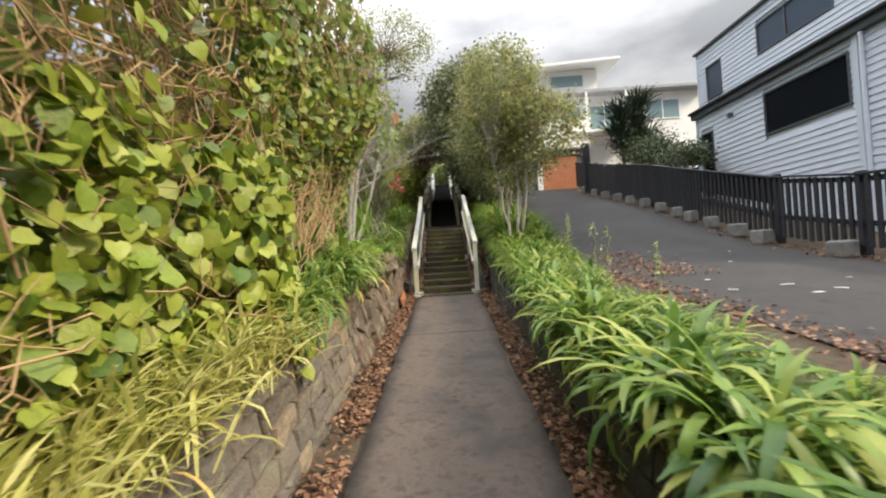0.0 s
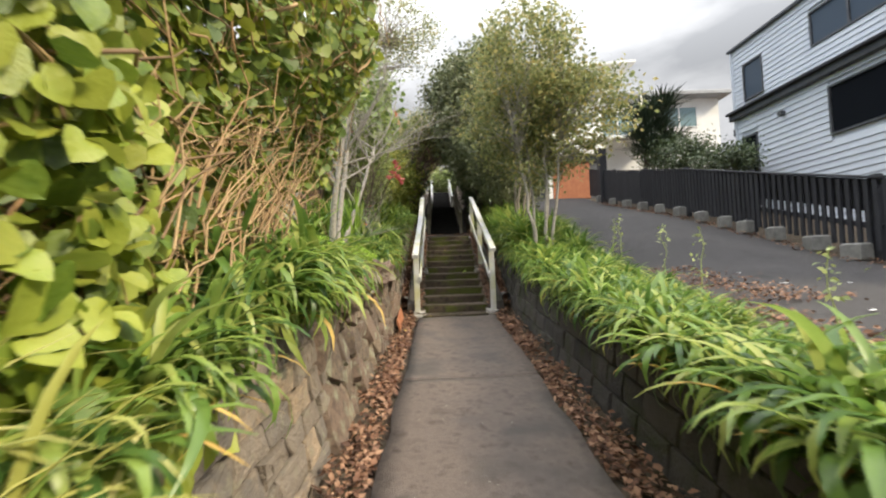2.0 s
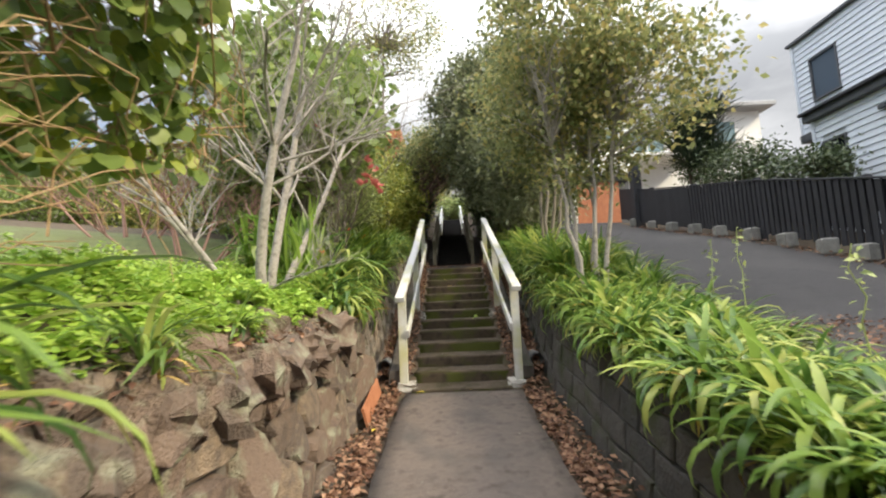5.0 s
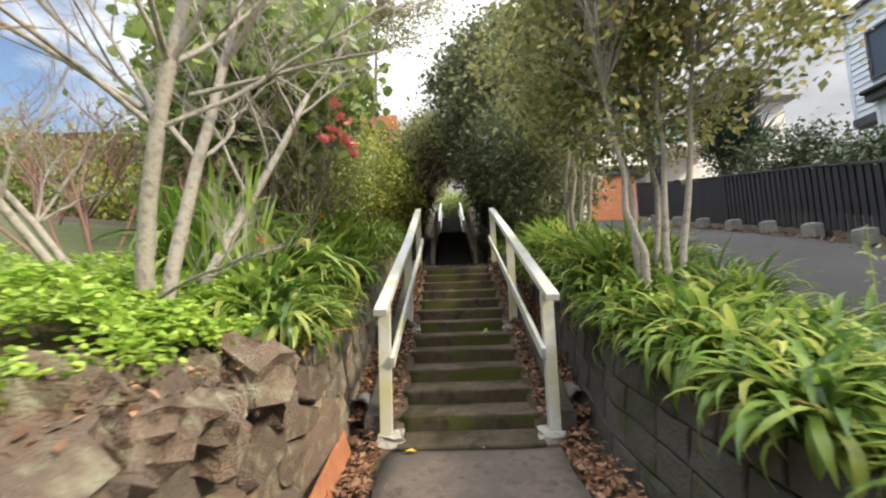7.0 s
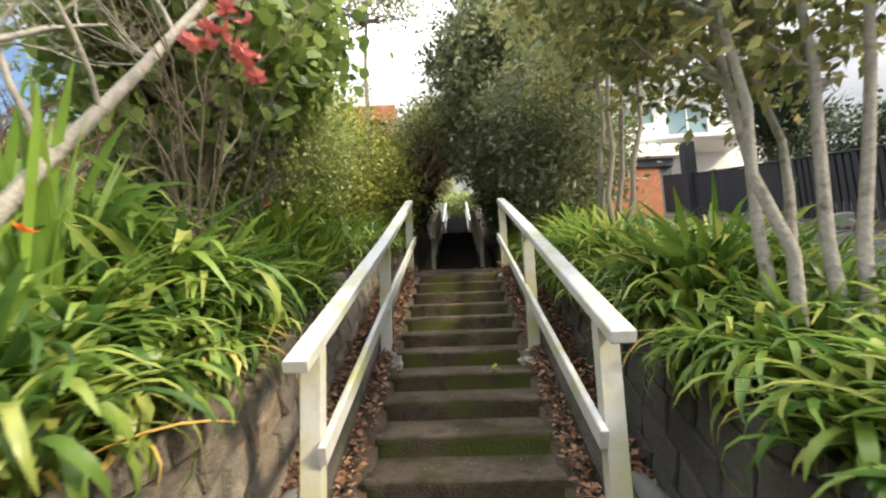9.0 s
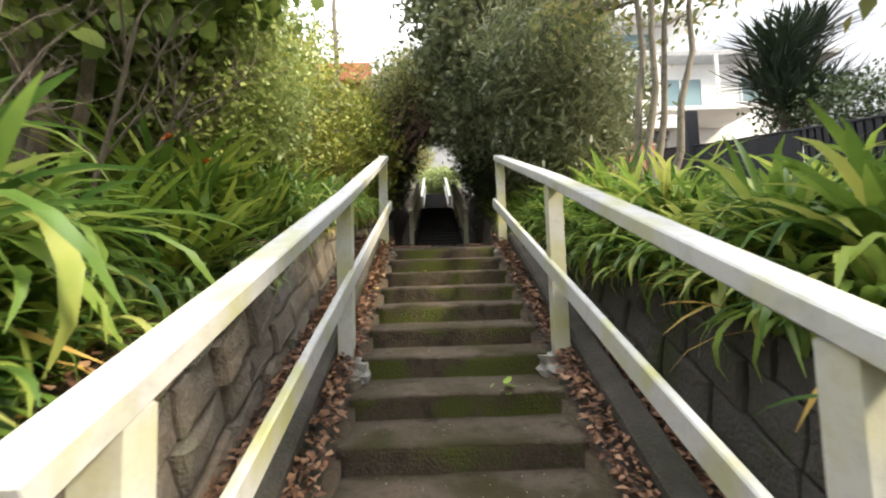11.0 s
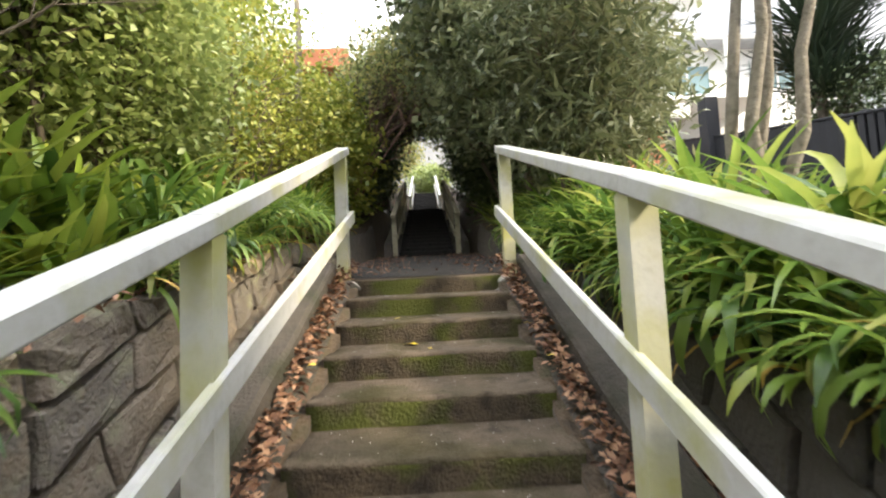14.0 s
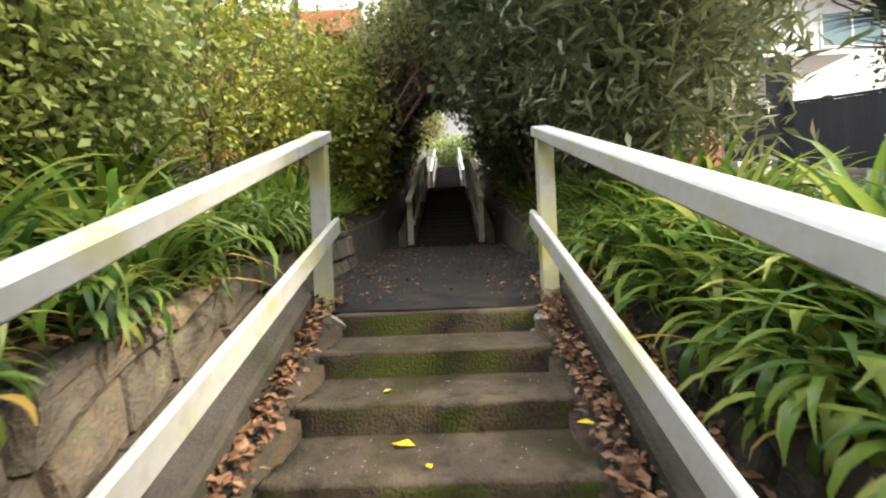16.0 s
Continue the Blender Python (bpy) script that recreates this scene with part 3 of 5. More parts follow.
# kerbs beside the stairs, following the slope
kerbs = thing("stair_kerbs", (0, 0, 0), "sloping dark concrete kerbs flanking the steps", "kerb", kind="structure")
for side in (-1, 1):
    for (ya, za), (yb, zb) in (((FIRST + 0.15, 0.10), (TOP_Y - 0.02, TOP_Z)), ((19.4, 2.3), (25.0, 4.05))):
        v, q = [], []
        n = 24
        for i in range(n + 1):
            y, z = ya + (yb - ya) * i / n, za + (zb - za) * i / n
            w = 0.012 * noise.noise((y * 2.5, side * 3.0, 0))
            inner, outer = 0.715 + w, 0.86
            for x, zz in ((inner, z - 0.35), (inner, z + 0.12 + w), (inner + 0.02, z + 0.145 + w), (outer - 0.02, z + 0.14), (outer, z + 0.12), (outer, z - 0.35)):
                v.append((side * x, y, zz))
        q = [(6 * i + k, 6 * i + 6 + k, 6 * i + 7 + k, 6 * i + k + 1) for i in range(n) for k in range(5)]
        for e in (0, 6 * n):
            q += [(e, e + 1, e + 4, e + 5), (e + 1, e + 2, e + 3, e + 4)]
        one("kerb", (v, q), M_KERB, kerbs, smooth=False)
        # sloping cement haunch between step ends and kerb
        v, q = [], []
        for i in range(n + 1):
            y, z = ya + (yb - ya) * i / n, za + (zb - za) * i / n
            w = 0.012 * noise.noise((y * 3.5, side * 5.0, 2))
            v += [(side * 0.555, y, z - 0.11 + w), (side * 0.64, y, z - 0.04 + w), (side * 0.72, y, z - 0.02)]
        q = [(3 * i + k, 3 * i + 3 + k, 3 * i + 4 + k, 3 * i + k + 1) for i in range(n) for k in range(2)]
        one("haunch", (v, q), M_KERB, kerbs, smooth=True)

# ---- handrails ----
def rough_block(seed, lump=0.10, square=0.75, cuts=1):
    """A unit stone with rounded, uneven faces."""
    bm = bmesh.new()
    bmesh.ops.create_cube(bm, size=1.0)
    bmesh.ops.subdivide_edges(bm, edges=bm.edges[:], cuts=cuts, use_grid_fill=True)
    for v in bm.verts:
        p = v.co.copy()
        ball = p.normalized() * 0.62
        v.co = p * square + ball * (1 - square)
        v.co += Vector((noise.noise(p * 2.3 + Vector((seed, 0, 0))), noise.noise(p * 2.3 + Vector((0, seed, 5))), noise.noise(p * 2.3 + Vector((3, 0, seed))))) * lump
        if cuts > 1:
            v.co *= 1 + 0.22 * noise.noise(p * 5.1 + Vector((seed, 2, 0)))
    for f in bm.faces:
        f.smooth = cuts < 2
    me = bpy.data.meshes.new("stone")
    bm.to_mesh(me)
    bm.free()
    return me


def handrail(label, side, posts, rail, low, mat, past=0.12, w=0.10, feet=True):
    """posts: (x, y, foot z, top z); rail and low: heights of the rails at the first and the last post."""
    x0, y0 = posts[0][0], posts[0][1]
    x1, y1 = posts[-1][0], posts[-1][1]
    ob = thing("handrail", (side * x0, y0, posts[0][2]), label, "handrail", "handrails of the stairs")
    ob.matrix_basis = Matrix.Translation((0, 0, 0))
    a, b = Vector((side * x0, y0, rail[0])), Vector((side * x1, y1, rail[1]))
    mid = (a + b) / 2 if len(posts) != 3 else Vector((side * posts[1][0], posts[1][1], posts[1][3] + 0.025))
    one("top_rail", beam_vq(a - (mid - a).normalized() * past * 2.0, mid, 0.106, 0.064, 0.007), mat, ob)
    one("top_rail", beam_vq(mid, b + (b - mid).normalized() * past, 0.106, 0.064, 0.007), mat, ob)
    u2 = Vector((side * (x1 - x0), y1 - y0, low[1] - low[0])).normalized()
    inn = -side * (w / 2 + 0.019)
    a, b = Vector((side * x0 + inn, y0, low[0])), Vector((side * x1 + inn, y1, low[1]))
    one("lower_rail", beam_vq(a - u2 * past * 0.7, b + u2 * past, 0.036, 0.098, 0.006), mat, ob)
    for x, y, z, top in posts:
        one("post", box_vq(side * x - w / 2, y - w / 2, z, side * x + w / 2, y + w / 2, top, 0.007), M_POST if mat == M_WHITE else mat, ob)
    if feet:
        for x, y, z, top in posts:
            f = part("footing", rough_block(y * 3 + side, 0.26, 0.7, 2), ob, "pale cement footing")
            f.data.materials.append(M_CEMENT)
            f.location, f.scale = (side * (x - 0.03), y + 0.01, z - 0.02), (0.20, 0.20, 0.13)
    return ob


for side, rail, low in ((-1, (1.165, 1.895, 2.775), (0.70, 2.215)), (1, (1.24, 1.972, 2.75), (0.735, 2.215))):
    handrail("white-painted timber handrail with flaking lichen-stained posts", side,
             [(0.68, 10.07, 0.06, rail[0] - 0.025), (0.660, 11.98, 0.83, rail[1] - 0.025), (0.675, 14.2, 1.66, rail[2] - 0.025)],
             (rail[0], rail[2]), low, M_WHITE, w=0.092)
    handrail("bare weathered timber handrail on the shaded upper steps", side,
             [(0.64, 19.45, 2.2, 3.02), (0.64, 21.3, 2.85, 3.68), (0.64, 23.1, 3.4, 4.3), (0.64, 24.9, 3.95, 4.9)], (3.05, 4.93), (2.62, 4.45), M_GREYWOOD, feet=False)
    handrail("white-painted handrail of the far top steps", side,
             [(0.64, 29.2, 4.3, 5.3), (0.64, 32, 5.4, 6.4), (0.64, 34.8, 6.4, 7.45)], (5.33, 7.48), (4.9, 7.0), M_WHITE, feet=False)

# ---- fence along the driveway ----
fence = thing("fence", (6.8, 12, 1.3), "charcoal-stained timber paling fence beside the driveway", "fence")
fence.matrix_basis = Matrix.Identity(4)
y = 3.0
while y < 22.0:
    open_part = y < 17.0
    base, width = lift(DRIVE, y) + 0.18, 0.075 if y < 11.5 else 0.095
    gap = 0.085 if y < 11.5 else 0.052 if open_part else 0.004
    high = 1.17 + 0.012 * noise.noise((y * 3, 0, 0))
    one("paling", box_vq(6.763, y, base + 0.03 * noise.noise((y * 5, 2, 0)), 6.80, y + width, base + high, 0.002), M_FENCE, fence)
    y += width + gap
for a, b in ((3.0, 7.4), (7.4, 9.2), (9.2, 12.0), (12.0, 14.5), (14.5, 17), (17, 19.5), (19.5, 22.0)):
    for up in (0.38, 1.10):
        one("rail", beam_vq((6.84, a, lift(DRIVE, a) + 0.18 + up), (6.84, b, lift(DRIVE, b) + 0.18 + up), 0.05, 0.09), M_FENCE, fence)
    one("post", box_vq(6.82, a - 0.06, lift(DRIVE, a), 6.94, a + 0.06, lift(DRIVE, a) + 1.42, 0.008), M_FENCE, fence)
    one("capping", beam_vq((6.81, a, lift(DRIVE, a) + 1.37), (6.81, b, lift(DRIVE, b) + 1.37), 0.12, 0.04), M_FENCE, fence)
for a, b in ((9.26, 11.94), (12.06, 14.44), (14.56, 16.94)):
    low_edge = 0.62 if a < 10 else 0.3
    v = [(x, y, lift(DRIVE, y) + 0.18 + z) for y in (a, b) for x, z in ((6.868, low_edge), (6.888, low_edge), (6.888, 1.16), (6.868, 1.16))]
    one("backing_board", (v, [(0, 1, 5, 4), (1, 2, 6, 5), (2, 3, 7, 6), (3, 0, 4, 7), (0, 3, 2, 1), (4, 5, 6, 7)]), M_FENCE, fence)
for i, y in enumerate([7.55, 9.35, 10.1, 11.05, 11.9, 12.6, 13.5, 14.5, 15.6, 16.7, 17.9, 19.2, 20.5]):
    s = 0.15 if i < 3 else 0.12
    v, q = box_vq(-s, -s, 0, s, s, 0.30, 0.03)
    v = [(px + 0.02 * noise.noise((px * 7 + i, py * 7, pz * 7)), py, pz) for px, py, pz in v]
    ob = new("concrete_block", mesh_of("concrete_block", v, q, M_FOOT_BLOCK, False))
    ob.location = (6.62, y, lift(DRIVE, y) - 0.01)
    ob.rotation_euler = (0, 0, 0.3 * math.sin(i * 2.1))
    tagged(ob, "rough grey concrete block at the fence foot", "block", "blocks along the fence")

pillar = one("gate_pillar", box_vq(6.62, 20.3, lift(DRIVE, 20.4) - 0.05, 6.92, 20.6, 5.65, 0.015), M_FENCE)
tagged(pillar, "tall charcoal-stained square pillar in the fence line", "pillar")

# ---- grey weatherboard house ----
house = thing("house", (9.0, 9.0, 1.0), "two-storey pale weatherboard house with dark windows", "house")
house.matrix_basis = Matrix.Identity(4)
HX, HY0, HY1 = 9.0, 5.2, 15.3
UX, UY1, UZ = 10.2, 17.05, 7.95
one("wall", box_vq(HX + 0.02, HY0, 0.3, 17, HY1 - 0.02, 5.02), M_CLAD, house)
one("wall", box_vq(UX + 0.25, HY1 - 0.02, 0.3, 17, UY1 - 0.15, 5.02), M_CLAD, house)
one("wall", box_vq(UX + 0.02, HY0, 5.28, 17, UY1 - 0.02, UZ), M_CLAD, house)
one("roof", box_vq(UX - 0.12, HY0 - 0.1, UZ, 17.2, UY1 + 0.1, UZ + 0.10, 0.02), M_TRIM_DARK, house, "dark grey flat roof edge")


def band(wx, y0, y1, z0, z1, win):
    """Weatherboards as wedge-shaped strips, cut at the windows."""
    z = z0
    while z < z1 - 0.02:
        h = min(0.155, z1 - z)
        runs = [(y0, y1)]
        for a, b, c, d in win:
            if z + h > c and z < d:
                runs = [r for s in runs for r in ((s[0], min(s[1], a)), (max(s[0], b), s[1])) if r[1] - r[0] > 0.02]
        for a, b in runs:
            v = [(wx - 0.030, a, z), (wx - 0.030, b, z), (wx + 0.02, b, z), (wx + 0.02, a, z), (wx - 0.006, a, z + h), (wx - 0.006, b, z + h), (wx + 0.02, b, z + h), (wx + 0.02, a, z + h)]
            one("weatherboard", (v, [(3, 2, 1, 0), (4, 5, 6, 7), (0, 1, 5, 4), (1, 2, 6, 5), (2, 3, 7, 6), (3, 0, 4, 7)]), M_CLAD, house)
        z += h


LOW_WINDOWS = [(9.64, 12.18, 3.60, 4.76), (14.45, 15.08, 2.3, 4.42)]
HIGH_WINDOWS = [(15.66, 16.53, 6.05, 7.27), (11.2, 13.88, 6.53, 7.50), (7.0, 9.4, 6.53, 7.50)]
band(HX, HY0, HY1, 1.0, 5.0, LOW_WINDOWS)
band(UX, HY0, UY1, 5.28, UZ, HIGH_WINDOWS)
one("belt", box_vq(HX - 0.16, HY0, 5.0, UX + 0.02, HY1 + 0.12, 5.27, 0.015), M_TRIM_DARK, house, "dark grey projecting belt between the storeys")
one("belt", box_vq(UX - 0.06, HY1 + 0.122, 5.03, UX + 0.25, UY1 + 0.06, 5.277, 0.015), M_TRIM_DARK, house, "dark grey projecting belt between the storeys")
one("corner_board", box_vq(HX - 0.05, HY1 - 0.05, 0.9, HX + 0.06, HY1 + 0.03, 4.998), M_CLAD, house)
one("corner_board", box_vq(UX - 0.05, UY1 - 0.05, 5.28, UX + 0.06, UY1 + 0.03, UZ - 0.002), M_CLAD, house)
one("gutter", box_vq(HX - 0.25, HY0, 5.17, HX - 0.162, HY1 + 0.14, 5.26, 0.02), M_FENCE, house, "dark gutter along the belt")
one("downpipe", tube_vq([(HX - 0.09, 9.3, 1.0), (HX - 0.09, 9.3, 3), (HX - 0.09, 9.3, 4.99)], [0.045] * 3, 10), M_CLAD, house, smooth=True)
one("corner_board", box_vq(HX - 0.06, 9.42, 1.0, HX - 0.01, 9.55, 4.998), M_CLAD, house)
# vent as a small dark box on the wall
one("vent", box_vq(HX - 0.14, 13.43, 4.55, HX, 13.58, 4.66, 0.02), M_TRIM_DARK, house, "small dark wall vent")
for wx, wins in ((HX, LOW_WINDOWS), (UX, HIGH_WINDOWS)):
    for a, b, c, d in wins:
        w = part("window", mesh_of("window", *box_vq(wx + 0.004, a, c, wx + 0.017, b, d), M_GLASS_DARK if wx == HX else M_GLASS_REFLECTION, False), house, "dark aluminium-framed window")
        for bx in ((a, c, a + 0.05, d), (b - 0.05, c, b, d), (a + 0.05, c, b - 0.05, c + 0.05), (a + 0.05, d - 0.05, b - 0.05, d)):
            one("frame", box_vq(wx - 0.045, bx[0], bx[1], wx + 0.05, bx[2], bx[3]), M_TRIM_DARK, w)
        if wx == UX and b - a > 1.5:
            one("mullion", box_vq(wx - 0.04, b - 1.15, c + 0.05, wx + 0.05, b - 1.09, d - 0.05), M_TRIM_DARK, w)

# ---- white house and its garage ----
villa = thing("house", (10, 26, 4), "white two-level house on the hill with pale windows", "house")
villa.matrix_basis = Matrix.Identity(4)
VY = 26.0
one("wall", box_vq(4.0, VY, 3.9, 15.6, VY + 8, 9.75), M_HOUSE_WHITE, villa)
one("wall", box_vq(4.0, VY + 0.003, 9.75, 9.6, VY + 7.9, 11.35), M_HOUSE_WHITE, villa)
one("roof", box_vq(3.6, VY - 0.7, 9.75, 16.0, VY + 8.4, 9.98, 0.03), M_ROOF, villa, "thin pale flat roof with deep eaves")
v, q = box_vq(3.6, VY - 0.9, 11.35, 10.7, VY + 8.3, 11.52, 0.03)
one("roof", ([(x, yy, z + 0.04 * (x - 7)) for x, yy, z in v], q), M_HOUSE_WHITE, villa, "white sloping upper roof with deep eaves")
for a, b, c, d, bars in ((6.8, 8.8, 10.3, 11.1, 1), (6.75, 8.55, 8.43, 9.22, 2), (9.0, 10.8, 7.4, 9.18, 2), (12.33, 14.36, 8.12, 9.3, 2), (5.0, 6.3, 8.43, 9.22, 1)):
    w = part("window", mesh_of("window", *box_vq(a, VY - 0.03, c, b, VY + 0.02, d), M_GLASS_SKY, False), villa, "window with a pale sky reflection in its colour")
    for bx in ((a, c, a + 0.06, d), (b - 0.06, c, b, d), (a + 0.06, c, b - 0.06, c + 0.06), (a + 0.06, d - 0.06, b - 0.06, d)):
        one("frame", box_vq(bx[0], VY - 0.06, bx[1], bx[2], VY - 0.031, bx[3]), M_HOUSE_WHITE, w)
    for i in range(1, bars):
        x = a + (b - a) * i / bars
        one("mullion", box_vq(x - 0.03, VY - 0.06, c + 0.06, x + 0.03, VY - 0.031, d - 0.06), M_HOUSE_WHITE, w)
one("deck", box_vq(5.0, VY - 2.0, 7.1, 11.5, VY, 7.25, 0.02), M_HOUSE_WHITE, villa, "white balcony slab")
for i in range(2):
    one("post", box_vq(8.6 + i * 2.3, VY - 0.8, 7.25, 8.7 + i * 2.3, VY - 0.7, 9.75), M_HOUSE_WHITE, villa)
garage = thing("garage", (6.2, 23, 4), "garage with an orange-brown timber door under a dark beam", "garage")
garage.matrix_basis = Matrix.Identity(4)
one("wall", box_vq(3.2, 23.05, 3.7, 7.6, 25.95, 6.0), M_TRIM_DARK, garage)
one("roof", box_vq(3.0, 22.7, 6.0, 7.8, 25.9, 6.45, 0.03), M_HOUSE_WHITE, garage, "white parapet")
one("beam", box_vq(3.2, 22.9, 5.72, 7.6, 23.05, 5.99, 0.01), M_TRIM_DARK, garage, "dark lintel")
for i in range(12):
    one("door_board", box_vq(5.35 + i * 0.15, 22.98, 3.95, 5.35 + i * 0.15 + 0.145, 23.045, 5.715, 0.006), M_GARAGE, garage)
one("post", box_vq(5.05, 22.9, 3.9, 5.3, 23.04, 5.715), M_HOUSE_WHITE, garage, "white gate post")

# ---- brick house across the lawn ----
brick_house = thing("house", (-17, 26, 4), "orange brick bungalow beyond the lawn", "house")
brick_house.matrix_basis = Matrix.Identity(4)
one("wall", box_vq(-25, 25, 3, -12, 33, 9.0), M_BRICK, brick_house)
v, q = box_vq(-25.6, 24.4, 9.0, -11.4, 33.6, 10.6)
v = [(x if z < 9.5 else -18.3 + (x + 18.3) * 0.45, yy if z < 9.5 else 29 + (yy - 29) * 0.1, z) for x, yy, z in v]
one("roof", (v, q), M_ROOF, brick_house, "grey hipped roof")
for a in (-22, -18.5, -15):
    one("window", box_vq(a, 24.93, 6.5, a + 1.6, 25.02, 7.9, 0.01), M_GLASS_DARK, brick_house)

annex = thing("house", (-4.5, 25, 4), "orange brick house showing behind the shrubs", "house")
annex.matrix_basis = Matrix.Identity(4)
one("wall", box_vq(-7.5, 23.2, 3.5, -2.25, 30, 7.9), M_BRICK, annex)
one("roof", box_vq(-7.9, 22.9, 7.9, -2.05, 30.3, 8.55, 0.05), M_GARAGE, annex, "orange tiled roof edge")

# ---- retaining walls ----
def wall_body(name, side, mat, label, y0, y1, top, face=0.99, lean=0.10):
    v, q = [], []
    ys = np.arange(y0, y1 + 0.01, 0.3)
    for y in ys:
        a, b = lift(MIDDLE, y) - 0.3, top(y)
        v += [(side * (face + 0.06), y, a), (side * (face + 0.06 + lean), y, b), (side * (face + 0.40), y, b - 0.02), (side * (face + 0.40), y, a)]
    n = len(ys)
    q = [(4 * i + k, 4 * i + 4 + k, 4 * i + 4 + (k + 1) % 4, 4 * i + (k + 1) % 4) for i in range(n - 1) for k in range(4)]
    q += [(0, 1, 2, 3), (4 * n - 4, 4 * n - 3, 4 * n - 2, 4 * n - 1)]
    return tagged(new(name, mesh_of(name, v, q, mat, False)), label, "wall", kind="structure")


left_wall = wall_body("wall_left", -1, M_MORTAR, "rubble retaining wall of brown basalt stones", -4, 20, lambda y: lift(LEFT, y) - 0.04)
right_wall = wall_body("wall_right", 1, M_MORTAR, "dark mossy block retaining wall under the plants", -4, 20, lambda y: lift(RIGHT, y) - 0.04)


def lay(wall, side, mat, y0, y1, top, lmin, lmax, high, wave, proud, face=0.985, lean=0.10, joint=0.007):
    """Courses of fitted stones: wavy bed joints that two courses share, slanted cross joints, uneven faces."""
    r = random.Random(11 + side)
    bed = lambda k, y: lift(MIDDLE, y) - 0.05 + k * high + wave * noise.noise((y * 1.4, k * 3.7, side * 2.0)) * (k > 0)
    count = 0
    for k in range(9):
        y = y0 - r.uniform(0, lmax)
        slant = 0.0
        while y < y1:
            ln = r.uniform(lmin, lmax) * (0.75 if r.random() < 0.2 else 1)
            nxt = r.uniform(-1, 1) * wave * 0.5
            a, b = y, y + ln
            lo, hi = (lambda s: bed(k, a + (b - a) * s)), (lambda s: min(bed(k + 1, a + (b - a) * s), top(a + (b - a) * s)))
            if hi(0.5) - lo(0.5) > 0.05 and hi(0) - lo(0) > 0.03 and hi(1) - lo(1) > 0.03 and count < 300:
                j = joint
                ring = [(a + j - slant, lo(0) + j), ((a + b) / 2, lo(0.5) + j), (b - j - nxt, lo(1) + j), (b - j + r.uniform(-1, 1) * 0.012, (lo(1) + hi(1)) / 2),
                        (b - j + nxt, hi(1) - j), ((a + b) / 2 + r.uniform(-1, 1) * 0.03, hi(0.5) - j + r.uniform(-1, 0.3) * 0.015), (a + j + slant, hi(0) - j), (a + j + r.uniform(-1, 1) * 0.012, (lo(0) + hi(0)) / 2)]
                cy, cz = sum(q[0] for q in ring) / 8, sum(q[1] for q in ring) / 8
                out = r.uniform(0.2, 1.0) * proud
                tip, tip2 = r.uniform(-1, 1) * proud * 0.5, r.uniform(-1, 1) * proud * 0.5
                base = lift(MIDDLE, cy)
                x_at = lambda z: face + 0.05 + lean * (z - base) / max(0.3, top(cy) - base)
                v = []
                for inset, depth in ((1.0, 0.07), (1.0, 0.0), (0.95, -0.8 * out - 0.004), (0.5, -out - 0.006)):
                    for n, (py, pz) in enumerate(ring):
                        qy, qz = cy + (py - cy) * inset, cz + (pz - cz) * inset
                        wob = r.uniform(-1, 1) * proud * 0.28 if inset < 1 else 0
                        tilt = (tip * (py - cy) / ln + tip2 * (pz - cz) / high) if inset < 1 else 0
                        v.append((side * (x_at(qz) + depth + wob + tilt), qy, qz))
                q = [(8 * s + n, 8 * s + (n + 1) % 8, 8 * s + 8 + (n + 1) % 8, 8 * s + 8 + n) for s in range(3) for n in range(8)]
                v.append((side * (x_at(cz) - out - 0.006), cy, cz))
                q += [(24 + n, 25 + n, 24 + (n + 2) % 8, 32) for n in (0, 2, 4, 6)]
                one("stone", (v, q), mat, wall, smooth=False)
                count += 1
            y += ln
            slant = nxt


def clipped(poly, ny, nz, d):
    """The part of the outline where ny * y + nz * z < d."""
    out = []
    for (ay, az), (by, bz) in zip(poly, poly[1:] + poly[:1]):
        fa, fb = ny * ay + nz * az - d, ny * by + nz * bz - d
        if fa <= 0:
            out.append((ay, az))
        if fa * fb < 0:
            s = fa / (fa - fb)
            out.append((ay + (by - ay) * s, az + (bz - az) * s))
    return out


